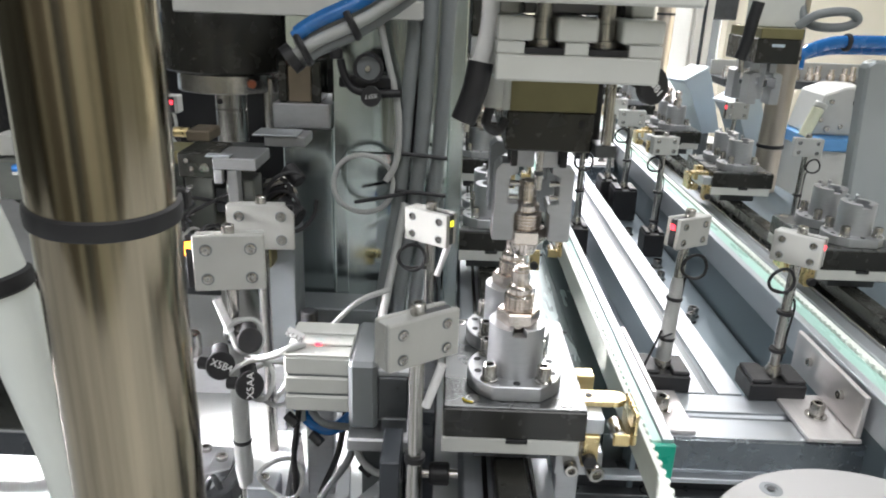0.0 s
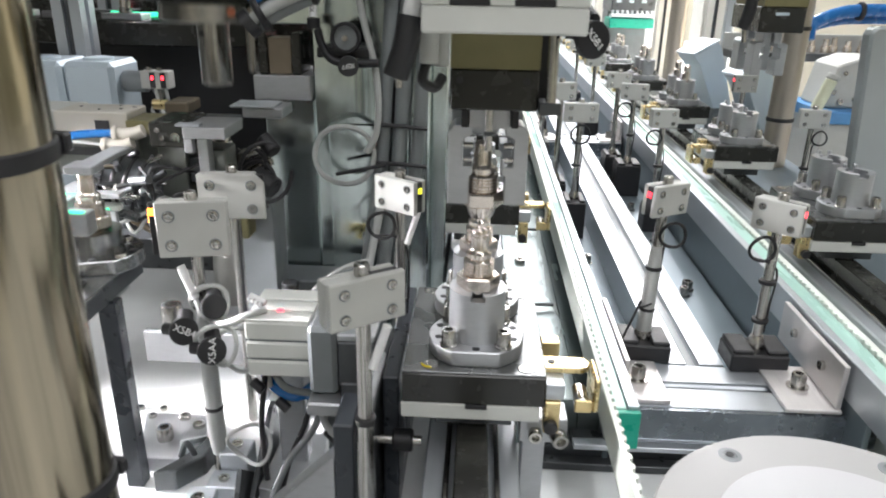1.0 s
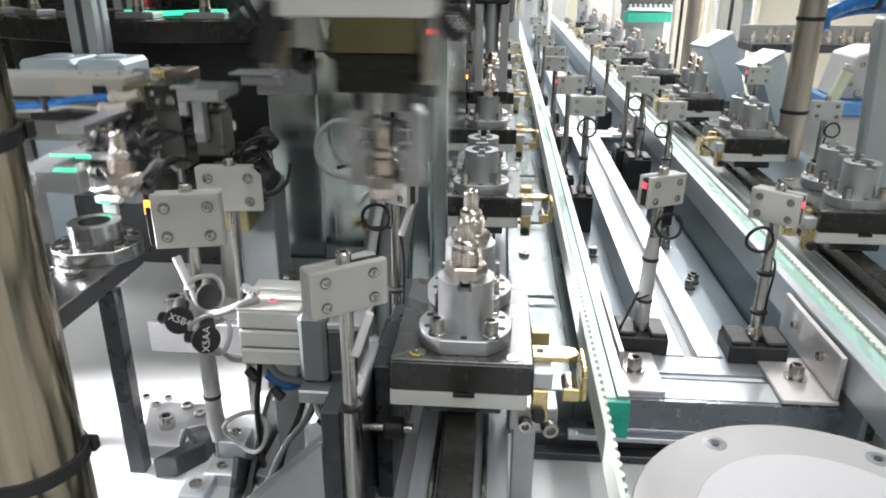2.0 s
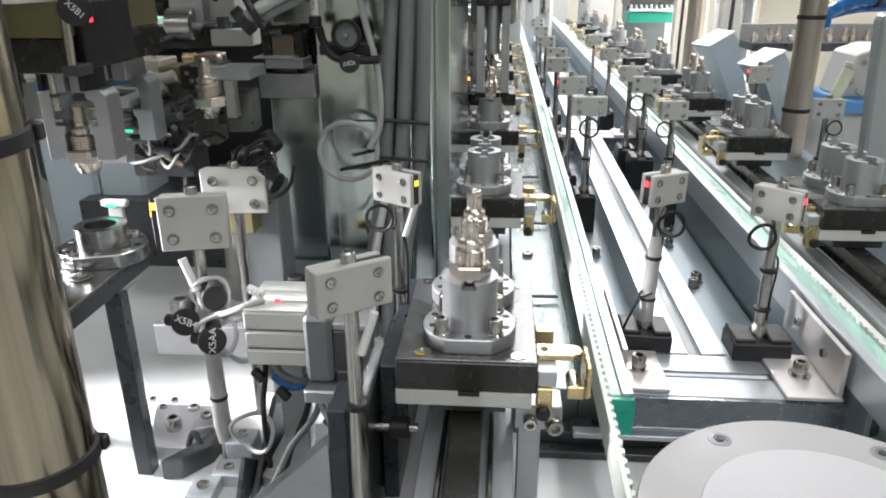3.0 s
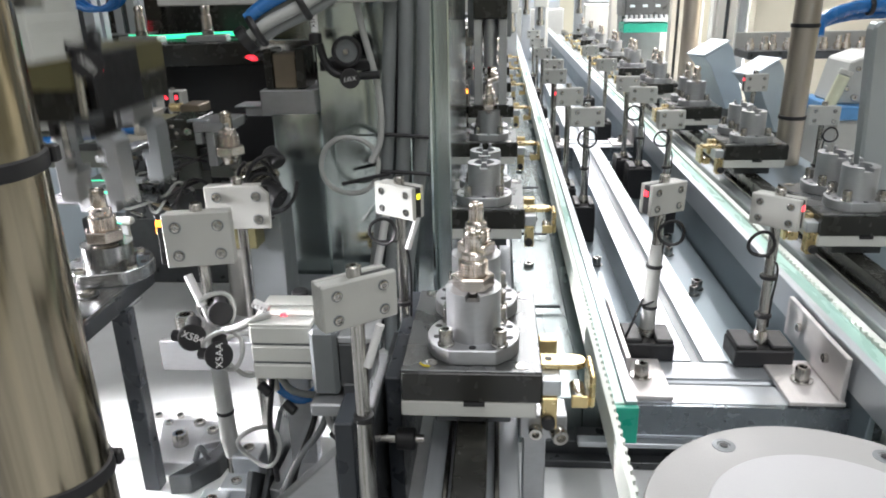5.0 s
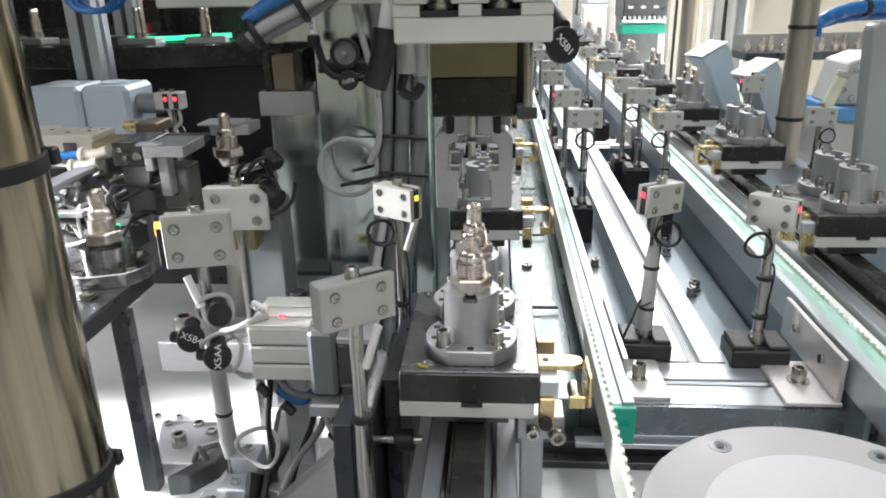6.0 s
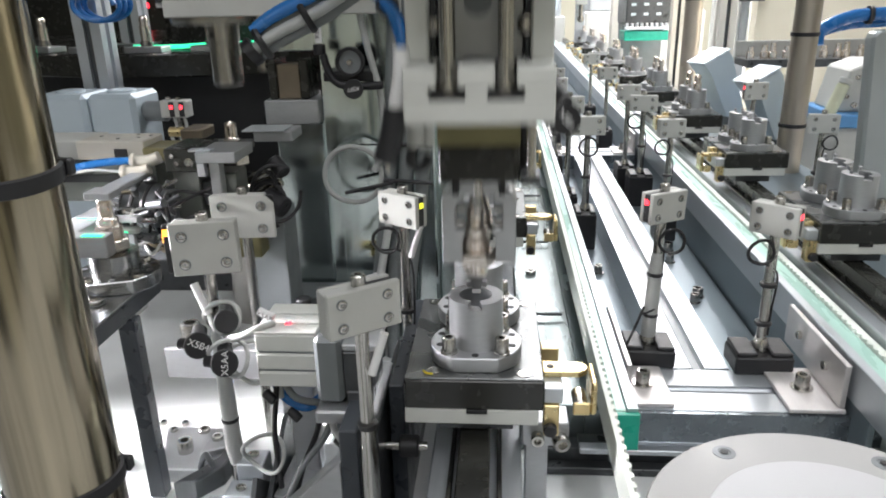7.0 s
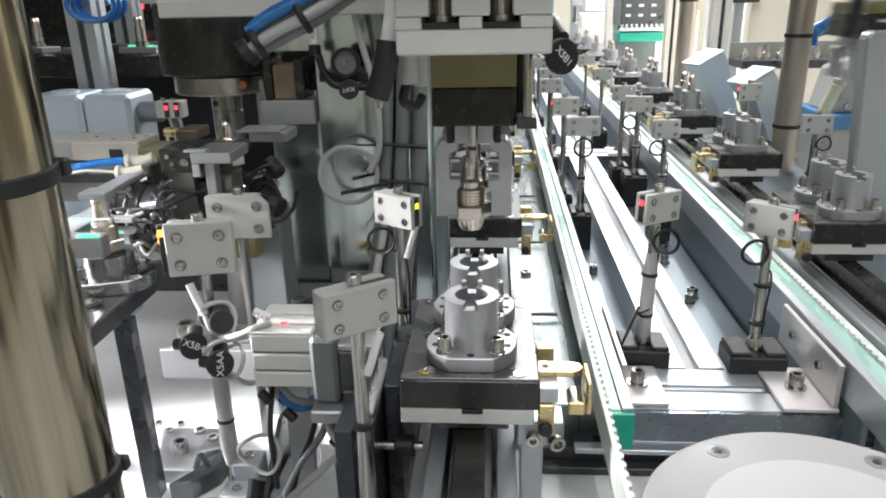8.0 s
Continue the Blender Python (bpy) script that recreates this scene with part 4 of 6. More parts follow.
part("mount", box(B(), -0.022, 0.02, 0.0, 0.0265, -0.016, -0.008, 0.001), RUBBER, r)
part("nozzle", hose(B(), [(-0.020, -0.003, 0.006), (-0.017, -0.003, -0.006), (-0.009, -0.004, -0.017), (0.008, -0.004, -0.0195), (0.028, -0.005, -0.0185)], 0.0033, 12), RUBBER, r)
d = part("tag_disc", lathe(B(), [(0.0080, 0), (0.0080, 0.002), (0.0074, 0.0024)], 30), RUBBER, r, m=look((0.005, -0.012, -0.0205), (0.061, -0.60, 0.0375)) @ pose(0, 0, 0, 0, 180, 0))
lettering("X5F7", 0.0047, PRINT, d, pose(0, 0, 0.0026, 0, 0, 188))
part("union", rod(B(), (-0.0235, 0.0, 0.006), (-0.0235, 0.0, 0.014), 0.0052, 14, chamfer=0.0006), RUBBER, r)
lb = part("label_tube", rod(B(), (-0.0235, 0.0, 0.015), (-0.0235, 0.0, 0.032), 0.0030, 14), PRINT, r, "white printed marker sleeve")
lettering("X5F7", 0.0048, INK, lb, pose(-0.0235, -0.0032, 0.0235, 90, -90, 0))
part("union", rod(B(), (-0.0235, 0.0, 0.033), (-0.0235, 0.0, 0.042), 0.0058, 14, chamfer=0.0006), RUBBER, r)
part("feed", rod(B(), (-0.0235, 0.0, 0.042), (-0.0235, 0.0, 0.12), 0.0022, 12), RUBBER, r)

bmb = thing("cross_beam", pose(0, 0, 0), "pale aluminium beam across the top", "beam")
part("beam", box(B(), -0.256, -0.066, 0.235, 0.2610, 0.3085, 0.322, 0.001), HOLDER, bmb)
part("hanger", box(B(), -0.165, -0.150, 0.2612, 0.30, 0.3085, 0.34, 0.001), BRIGHT, bmb)
hb = thing("hose_bundle", pose(0, 0, 0), "grey and blue hose bundle with black ties", "hoses")
for i, (mat, dz, dy) in enumerate(((HOSE, 0, 0), (HOSE, 0.005, 0.006), (CONDUIT, -0.005, 0.004), (BLUE, 0.010, 0.0), (BLUE, 0.012, 0.007))):
    part("hose", hose(B(), [(-0.130, 0.075 + dy, 0.294 + dz), (-0.118, 0.077 + dy, 0.302 + dz), (-0.090, 0.085 + dy, 0.316 + dz), (-0.062, 0.12 + dy, 0.338 + dz), (-0.085, 0.20 + dy, 0.340 + dz), (-0.11, 0.247 + dy * 0.3, 0.322 + dz)], 0.0036, 12), mat, hb)
for q in ((-0.126, 0.078, 0.298), (-0.100, 0.084, 0.312)):
    part("cable_tie", lathe(B(), [(0.010, -0.002), (0.0108, 0), (0.010, 0.002)], 16), RUBBER, hb, m=look(q, (q[0] + 0.04, q[1] + 0.01, q[2] + 0.022)))
part("end_cap", rod(B(), (-0.134, 0.076, 0.291), (-0.1295, 0.077, 0.2945), 0.0085, 14), RUBBER, hb)


# ---- small cylinder in front of the column ----
a = thing("compact_cylinder", pose(0, 0, 0), "ribbed aluminium compact cylinder with dark end block", "actuator")
for z0, z1 in ((0.1025, 0.1125), (0.1140, 0.1245), (0.1260, 0.1370)):
    part("body_rib", box(B(), -0.130, -0.0932, 0.018, 0.060, z0, z1, 0.001), WHITEBLOCK, a)
part("body_core", box(B(), -0.129, -0.0932, 0.0195, 0.0600, 0.1030, 0.1360, 0.0004), GREYPAINT, a)
for y0, y1 in ((0.0185, 0.030), (0.032, 0.044), (0.046, 0.060)):
    part("top_rib", box(B(), -0.130, -0.0932, y0, y1, 0.1371, 0.1385, 0.0004), WHITEBLOCK, a)
part("switch_lamp", rod(B(), (-0.114, 0.031, 0.1385), (-0.111, 0.031, 0.1388), 0.0011, 10), RED, a, "small glowing red switch lamp")
part("end_block", box(B(), -0.0930, -0.0770, 0.010, 0.064, 0.0965, 0.1390, 0.0025), GREYPAINT, a, "grey end block")
part("rod_guide", box(B(), -0.0768, -0.0600, 0.012, 0.050, 0.1015, 0.1300, 0.001), DARKSTEEL, a)
part("table", box(B(), -0.0930, -0.0560, 0.002, 0.064, 0.0880, 0.0962, 0.001), SATIN, a)
part("top_plate", box(B(), -0.0768, -0.0555, 0.012, 0.060, 0.1303, 0.1345, 0.0008), SATIN, a)
part("screw", screw(B(), 0, 0, 0, 0.0034, 0.0025), STEEL, a, m=pose(-0.066, 0.03, 0.1346))
part("support", box(B(), -0.088, -0.062, 0.030, 0.062, 0.0, 0.0878, 0.001), GREYPAINT, a)
part("rear_stem", box(B(), -0.128, -0.110, 0.062, 0.075, 0.0, 0.118, 0.001), SATIN, a)

w = thing("angled_bracket", pose(0, 0, 0), "satin steel gusset bracket", "bracket")
bm = prism(B(), [(-0.146, 0.0122), (-0.0717, 0.0865), (-0.0717, 0.0122)], -0.030, -0.018, Matrix(((1, 0, 0, 0), (0, 0, 1, 0), (0, 1, 0, 0), (0, 0, 0, 1))), 0.0006)
part("gusset", bm, SATIN, w)
part("upright", box(B(), -0.0715, -0.0612, -0.031, 0.0, 0.0, 0.106, 0.0008), SLATE, w)
part("foot", box(B(), -0.150, -0.0717, -0.036, 0.002, 0.0, 0.0118, 0.0008), GREYPAINT, w)
sd = thing("side_plate", pose(0, 0, 0), "dark steel side plate beside the near conveyor", "plate")
part("plate", box(B(), -0.0600, -0.0562, 0.0, 0.112, 0.0, 0.0875, 0.0005), DARKSTEEL, sd)


def speed_knob(x, y, z, text, turn, r=0.0098):
    k = thing("flow_control_valve", pose(x, y, z), "black flow control valve with round lettered marker disc", "valve", "flow valves")
    d = part("marker_disc", lathe(B(), [(r, 0), (r, 0.002), (r - 0.0006, 0.0026)], 32), RUBBER, k, m=look((0, 0, 0), (0.16 + x * -1, -0.40 - y, 0.324 - z)) @ pose(0, 0, 0, 0, 180, 0) @ pose(0, 0, 0, 0, 0, turn))
    if text:
        lettering(text, 0.0058, PRINT, d, pose(0, 0, 0.0028))
    part("valve_body", rod(B(), (0, 0.002, 0), (-0.004, 0.014, 0.004), 0.0048, 14, chamfer=0.0006), RUBBER, k)
    part("stem", rod(B(), (-r - 0.005, 0.004, -0.001), (-r + 0.002, 0.003, -0.001), 0.0036, 12, chamfer=0.0005), RUBBER, k)
    return k


speed_knob(-0.168, 0.025, 0.126, "X5B4", 180 + 145, 0.0082)
speed_knob(-0.150, 0.018, 0.118, "X5AA", 180 + 258, 0.0082)
speed_knob(-0.155, 0.040, 0.135, "", 0, 0.0075)
t = thing("cable_tangle", pose(0, 0, 0), "pale and black sensor cables hanging beside the cylinder", "cables")
for cx, cy, cz, cr in ((-0.150, 0.026, 0.117, 0.0118), (-0.159, 0.045, 0.134, 0.0110), (-0.139, 0.034, 0.043, 0.0135), (-0.142, 0.034, 0.110, 0.0135)):
    pts = [(cx + cr * math.cos(q), cy + 0.004 * math.sin(2 * q), cz + cr * 1.05 * math.sin(q)) for q in [0.6 + 2 * math.pi * i / 12 for i in range(13)]]
    part("cable_loop", hose(B(), pts, 0.0014, 8, 4), HOSE, t)
part("cable", hose(B(), [(-0.150, 0.03, 0.128), (-0.138, 0.024, 0.134), (-0.128, 0.022, 0.1395), (-0.12, 0.028, 0.1402)], 0.0022, 10), HOSE, t)
m1 = part("marker_sleeve", rod(B(), (-0.130, 0.032, 0.146), (-0.121, 0.030, 0.1425), 0.0026, 12), PRINT, t)
lettering("X5AB", 0.0042, INK, t, look((-0.1255, 0.0275, 0.1445), (-0.16, 0.40, -0.03)) @ pose(0, 0, 0.0006, 0, 0, -25))
m1 = part("marker_sleeve", rod(B(), (-0.174, 0.045, 0.158), (-0.166, 0.042, 0.139), 0.0026, 12), PRINT, t)
part("cable", hose(B(), [(-0.166, 0.042, 0.139), (-0.160, 0.036, 0.130), (-0.152, 0.040, 0.128)], 0.0015, 8), HOSE, t)
for pts, r, mat in (
        ([(-0.12, 0.03, 0.102), (-0.112, 0.03, 0.088), (-0.095, 0.034, 0.082), (-0.07, 0.036, 0.078)], 0.0022, CONDUIT),
        ([(-0.134, 0.05, 0.10), (-0.125, 0.044, 0.082), (-0.108, 0.04, 0.076), (-0.09, 0.045, 0.09)], 0.0036, BLUE),
        ([(-0.130, 0.05, 0.094), (-0.122, 0.048, 0.078), (-0.104, 0.046, 0.074), (-0.088, 0.05, 0.086)], 0.0036, BLUE),
        ([(-0.128, 0.04, 0.12), (-0.127, 0.038, 0.09), (-0.130, 0.034, 0.06), (-0.128, 0.03, 0.02)], 0.0018, RUBBER),
        ([(-0.10, 0.05, 0.085), (-0.105, 0.045, 0.055), (-0.115, 0.035, 0.03), (-0.12, 0.02, 0.004)], 0.0019, RUBBER),
        ([(-0.092, 0.05, 0.084), (-0.096, 0.035, 0.06), (-0.112, 0.02, 0.04), (-0.125, 0.005, 0.006)], 0.0022, CONDUIT),
        ([(-0.095, 0.045, 0.08), (-0.09, 0.03, 0.066), (-0.08, 0.02, 0.062), (-0.07, 0.015, 0.064)], 0.0022, HOSE),
        ([(-0.165, 0.125, 0.04), (-0.14, 0.14, 0.075), (-0.11, 0.16, 0.105), (-0.085, 0.18, 0.11)], 0.0022, HOSE),
        ([(-0.13, 0.046, 0.105), (-0.127, 0.042, 0.096), (-0.1265, 0.04, 0.082)], 0.0032, HOSE)):
    part("cable", hose(B(), pts, r, 10, 6), mat, t)
for x, y, z in ((-0.134, 0.036, 0.088), (-0.120, 0.038, 0.074), (-0.088, 0.026, 0.062), (-0.122, 0.022, 0.022), (-0.128, 0.04, 0.112)):
    part("plug", rod(B(), (x, y, z), (x + 0.007, y - 0.003, z - 0.005), 0.0032, 12, chamfer=0.0006), RUBBER, t)

# plates and screws on the bed
f = thing("foot_bracket", pose(0, 0.016, 0), "milled steel foot bracket with socket screws", "bracket")
part("plate", prism(B(), [(-0.242, 0.092), (-0.188, 0.092), (-0.184, 0.066), (-0.196, 0.040), (-0.224, 0.040)], 0.0, 0.012, bevel=0.0008), SATIN, f)
part("block", prism(B(), [(-0.200, 0.080), (-0.186, 0.080), (-0.184, 0.060), (-0.200, 0.052)], 0.0122, 0.017, bevel=0.0006), SATIN, f)
part("lever", prism(B(), [(-0.183, 0.074), (-0.174, 0.070), (-0.178, 0.040), (-0.192, 0.022), (-0.206, 0.020), (-0.194, 0.036), (-0.185, 0.052)], 0.0, 0.016, bevel=0.001), DARKSTEEL, f)
part("hook", hose(B(), [(-0.196, 0.043, 0.012), (-0.190, 0.041, 0.024), (-0.184, 0.040, 0.012)], 0.0022, 10), DARKSTEEL, f)
for x, y, z, rr in ((-0.214, 0.061, 0.0122, 0.0056), (-0.210, 0.086, 0.0122, 0.0042), (-0.193, 0.070, 0.0172, 0.0042), (-0.234, 0.086, 0.0122, 0.0030)):
    part("screw", screw(B(), 0, 0, 0, rr, rr * 1.7 if rr > 0.005 else rr * 0.7), STEEL, f, m=pose(x, y, z))
f = thing("foot_block", pose(0, 0, 0), "small bright block with socket screws", "block")
part("block", box(B(), -0.166, -0.147, 0.050, 0.068, 0.0, 0.022, 0.0008), BRIGHT, f)
part("step", box(B(), -0.170, -0.150, 0.032, 0.0495, 0.0, 0.010, 0.0008), BRIGHT, f)
part("screw", screw(B(), 0, 0, 0, 0.0042, 0.002), STEEL, f, m=pose(-0.157, 0.060, 0.0222))
part("screw", screw(B(), 0, 0, 0, 0.0036, 0.002), STEEL, f, m=pose(-0.160, 0.040, 0.0102))
part("clamp", box(B(), -0.180, -0.162, 0.012, 0.034, 0.0, 0.009, 0.0008), BRIGHT, f)
part("screw", screw(B(), 0, 0, 0, 0.0042, 0.002), STEEL, f, m=pose(-0.171, 0.022, 0.0092))
f = thing("base_bracket", pose(0, 0, 0), "steel base plate with large socket screw", "bracket")
part("plate", prism(B(), [(-0.134, 0.094), (-0.104, 0.094), (-0.100, 0.062), (-0.122, 0.030), (-0.136, 0.034)], 0.0, 0.010, bevel=0.0008), SATIN, f)
up2 = Matrix(((0, 0, 1, 0), (1, 0, 0, 0), (0, 1, 0, 0), (0, 0, 0, 1)))
part("blade", prism(B(), [(0.020, 0.0), (0.098, 0.0), (0.088, 0.040), (0.080, 0.040)], -0.1405, -0.1370, up2, 0.0004), DARKSTEEL, f, "dark upright blade")
part("blade", prism(B(), [(0.004, 0.0), (0.060, 0.0), (0.026, 0.030)], -0.1455, -0.1420, up2, 0.0004), DARKSTEEL, f)
part("screw", screw(B(), 0, 0, 0, 0.0052, 0.003), STEEL, f, m=pose(-0.122, 0.070, 0.0102))
f = thing("angle_bar", pose(0, 0, 0), "flat steel angle bar across the bed", "bar")
part("bar", box(B(), -0.252, -0.125, 0.140, 0.146, 0.036, 0.0618, 0.0006), SATIN, f)
for x in (-0.166, -0.135):
    part("leg", box(B(), x - 0.004, x + 0.004, 0.1462, 0.160, 0.0, 0.055, 0.0006), SATIN, f)
for x, z in ((-0.256, 0.012), (-0.238, 0.0)):
    part("screw", screw(B(), 0, 0, 0, 0.0028, 0.003), STEEL, f, m=pose(x, 0.128, 0.0002))
part("shelf", box(B(), -0.240, -0.14, 0.1462, 0.168, 0.0555, 0.0605, 0.0006), SATIN, f)
part("bolt", screw(B(), 0, 0, 0, 0.0082, 0.017), STEEL, f, m=pose(-0.235, 0.156, 0.0607))
part("stud", rod(B(), (-0.150, 0.156, 0.0607), (-0.150, 0.156, 0.090), 0.004, 14, chamfer=0.0006), STEEL, f)
f = thing("rear_valve", pose(0, 0, 0), "dark valve block with brass fitting behind the cylinder", "valve")
part("body", box(B(), -0.165, -0.105, 0.175, 0.205, 0.0, 0.062, 0.001), GREYPAINT, f)
part("cap", rod(B(), (-0.150, 0.19, 0.0622), (-0.150, 0.19, 0.085), 0.007, 16, chamfer=0.001), RUBBER, f)
part("fitting", rod(B(), (-0.135, 0.178, 0.072), (-0.110, 0.178, 0.072), 0.0045, 14, chamfer=0.0006), BRASS, f)
part("fitting_stem", rod(B(), (-0.122, 0.182, 0.0622), (-0.122, 0.182, 0.070), 0.0035, 12), BRASS, f)


# ---- unloading table ----
FX, FY, FZ = -0.236, 0.069, 0.148
GROUND = material("ground_tool_steel", (0.36, 0.365, 0.37), 0.20, 1, 0.12, 90, 0.10, 700, (1, 1, 5), 0.07)
u = thing("fixture_table", pose(0, 0, 0), "slate grey steel fixture table on a slim leg", "table")
part("top", box(B(), -0.40, -0.2170, -0.075, 0.086, FZ - 0.0135, FZ - 0.0022, 0.0008), SLATE, u)
part("top_sheet", box(B(), -0.40, -0.2173, -0.0745, 0.0855, FZ - 0.0020, FZ - 0.0002, 0.0003), GROUND, u, "satin machined steel top")
part("leg", box(B(), -0.2255, -0.2145, 0.040, 0.050, 0.0, FZ - 0.0137, 0.0006), SLATE, u)
part("leg", box(B(), -0.392, -0.379, 0.060, 0.074, 0.0, FZ - 0.0137, 0.0008), SLATE, u)
fx = thing("cup_fixture", pose(FX, FY, 0), "short flanged aluminium cup fixture on the slate table", "fixture")
cf = cup_holder(fx, 0.0, FZ, 0.0135, 0.011, False, GROUND)
cf.matrix_basis = pose(0, 0, FZ + 0.0088, 0, 0, 18)
for x, y in ((-0.0185, -0.031), (0.0015, -0.0335), (-0.040, -0.020)):
    ts = part("table_screw", screw(B(), 0, 0, 0.0002, 0.0052, 0.0022), STEEL, fx, m=pose(x, y, FZ))
    part("counterbore", lathe(B(), [(0.0068, 0), (0.0068, 0.0003)], 20), DARKSTEEL, ts)
lt = thing("signal_plate", pose(0, 0, 0), "pale tab with an added green glow patch behind the cup", "plate")
part("stem", box(B(), -0.2440, -0.2340, 0.0940, 0.0975, 0.120, 0.1735, 0.0006), SATIN, lt)
part("tab", box(B(), -0.2480, -0.2300, 0.0925, 0.0980, 0.1737, 0.1785, 0.0012), HOLDER, lt)
# Glowing patch added for the green light reflected at the cup rim.
part("lamp", box(B(), -0.2440, -0.2370, 0.0915, 0.0923, 0.1742, 0.1760, 0.0002), GREENGLOW, lt, "added green glow patch, no lamp")
part("arm", box(B(), -0.2440, -0.2340, 0.0600, 0.0975, 0.1180, 0.1198, 0.0006), SATIN, lt)
part("hanger", box(B(), -0.2440, -0.2340, 0.0600, 0.0625, 0.1200, FZ - 0.0137, 0.0006), SATIN, lt)


# ---- transfer arm behind the table ----
IVORY = material("ivory_plastic", (0.46, 0.435, 0.38), 0.5, 0, 0.05, 60, 0.1, 500)
GREYGREEN = material("grey_green_plate", (0.155, 0.165, 0.150), 0.36, 0.5, 0.12, 60, 0.1, 400)
arm = thing("transfer_arm", pose(0, 0, 0), "transfer arm with pale valve block, blue hoses and clamps", "robot arm")
vb = part("valve_block", box(B(), -0.298, -0.246, 0.150, 0.182, 0.2120, 0.2260, 0.0008), IVORY, arm, "ivory valve block")
for x, y in ((-0.288, 0.170), (-0.262, 0.176), (-0.270, 0.160), (-0.256, 0.164), (-0.250, 0.172)):
    part("screw_hole", lathe(B(), [(0.0014, 0), (0.0014, 0.0003)], 12), RUBBER, vb, m=pose(x, y, 0.2261))
part("opening", box(B(), -0.2690, -0.2590, 0.1494, 0.1499, 0.2125, 0.2205, 0.0001), RUBBER, vb)
part("valve_lid", box(B(), -0.365, -0.2985, 0.164, 0.200, 0.2090, 0.2240, 0.001), HOLDER, arm)
part("valve_base", box(B(), -0.360, -0.240, 0.152, 0.185, 0.1800, 0.2080, 0.001), GREYGREEN, arm)
part("base_slot", box(B(), -0.320, -0.262, 0.1512, 0.1518, 0.1950, 0.2010, 0.0001), RUBBER, arm)
part("olive_spacer", box(B(), -0.2458, -0.2260, 0.146, 0.176, 0.2120, 0.2215, 0.0008), OLIVE, arm)
for dx, dz, dy in ((0.0, 0.0, 0.0), (-0.007, -0.0075, -0.003)):
    part("fitting", hose(B(), [(-0.249 + dx, 0.138 + dy, 0.2145 + dz), (-0.238 + dx, 0.138 + dy, 0.2142 + dz), (-0.230 + dx, 0.139 + dy, 0.2165 + dz)], 0.0044, 14), IVORY, arm, "ivory push-in fitting")
    part("fitting_collar", rod(B(), (-0.2505 + dx, 0.138 + dy, 0.2144 + dz), (-0.2465 + dx, 0.138 + dy, 0.2144 + dz), 0.0052, 16, chamfer=0.0008), IVORY, arm)
part("air_hose", hose(B(), [(-0.250, 0.138, 0.2144), (-0.272, 0.138, 0.2130), (-0.300, 0.139, 0.2085), (-0.34, 0.142, 0.206)], 0.0028, 12), BLUE, arm, "blue pneumatic hose")
part("air_hose", hose(B(), [(-0.257, 0.135, 0.2068), (-0.280, 0.136, 0.2080), (-0.305, 0.138, 0.2045), (-0.34, 0.140, 0.203)], 0.0010, 8), HOSE, arm)
part("hose_clip", rod(B(), (-0.298, 0.1385, 0.205), (-0.298, 0.1385, 0.2145), 0.0032, 12), RUBBER, arm)
part("clip_bracket", box(B(), -0.3015, -0.2945, 0.1385, 0.1640, 0.2090, 0.2115, 0.0005), RUBBER, arm)
bb = part("black_block", box(B(), -0.2215, -0.1965, 0.128, 0.168, 0.2080, 0.2245, 0.0008), BLACK, arm)
for x, z, r in ((-0.2155, 0.2195, 0.0017), (-0.2125, 0.2140, 0.0017), (-0.2035, 0.2150, 0.0032)):
    part("screw", screw(B(), 0, 0, 0, r, 0.0010), STEEL, bb, m=pose(x, 0.1279, z, 90))
cl = part("clamp_plate", box(B(), -0.1963, -0.1680, 0.122, 0.160, 0.2155, 0.2232, 0.0006), SATIN, arm)
part("clamp_leg", box(B(), -0.1960, -0.1905, 0.122, 0.1275, 0.2060, 0.2153, 0.0005), SATIN, cl)
part("clamp_lip", box(B(), -0.2010, -0.1850, 0.1225, 0.1300, 0.2234, 0.2250, 0.0004), BRIGHT, cl)
part("clamp_jaw", box(B(), -0.1880, -0.1810, 0.124, 0.134, 0.1880, 0.2153, 0.0006), SATIN, cl)
part("rear_clamp", box(B(), -0.1860, -0.1540, 0.215, 0.245, 0.2120, 0.2200, 0.0008), SATIN, arm)
part("rear_lip", box(B(), -0.1950, -0.1600, 0.213, 0.240, 0.2202, 0.2216, 0.0004), BRIGHT, arm)
part("rear_bar", box(B(), -0.2400, -0.1850, 0.180, 0.214, 0.2090, 0.2150, 0.0008), DARKSTEEL, arm)
part("rear_block", box(B(), -0.2440, -0.2260, 0.208, 0.236, 0.2152, 0.2235, 0.001), BROWN, arm)
part("rear_fitting", rod(B(), (-0.256, 0.216, 0.2205), (-0.2442, 0.216, 0.2205), 0.0040, 14, chamfer=0.0006), BRASS, arm)
part("front_column", box(B(), -0.2215, -0.2025, 0.138, 0.160, 0.1650, 0.2078, 0.0008), GREYGREEN, arm, "grey-green upright block")
part("rear_column", box(B(), -0.1935, -0.1745, 0.138, 0.160, 0.1750, 0.2050, 0.0008), GREYGREEN, arm)
part("column_slot", box(B(), -0.1850, -0.1830, 0.1374, 0.1379, 0.1850, 0.2020, 0.0001), RUBBER, arm)
part("cross_link", box(B(), -0.2023, -0.1937, 0.142, 0.158, 0.1800, 0.1980, 0.0006), DARKSTEEL, arm)
mt = part("motor", rod(B(), (-0.256, 0.126, 0.190), (-0.2225, 0.128, 0.180), 0.0165, 32, chamfer=0.002), DARKSTEEL, arm, "dark ribbed motor")
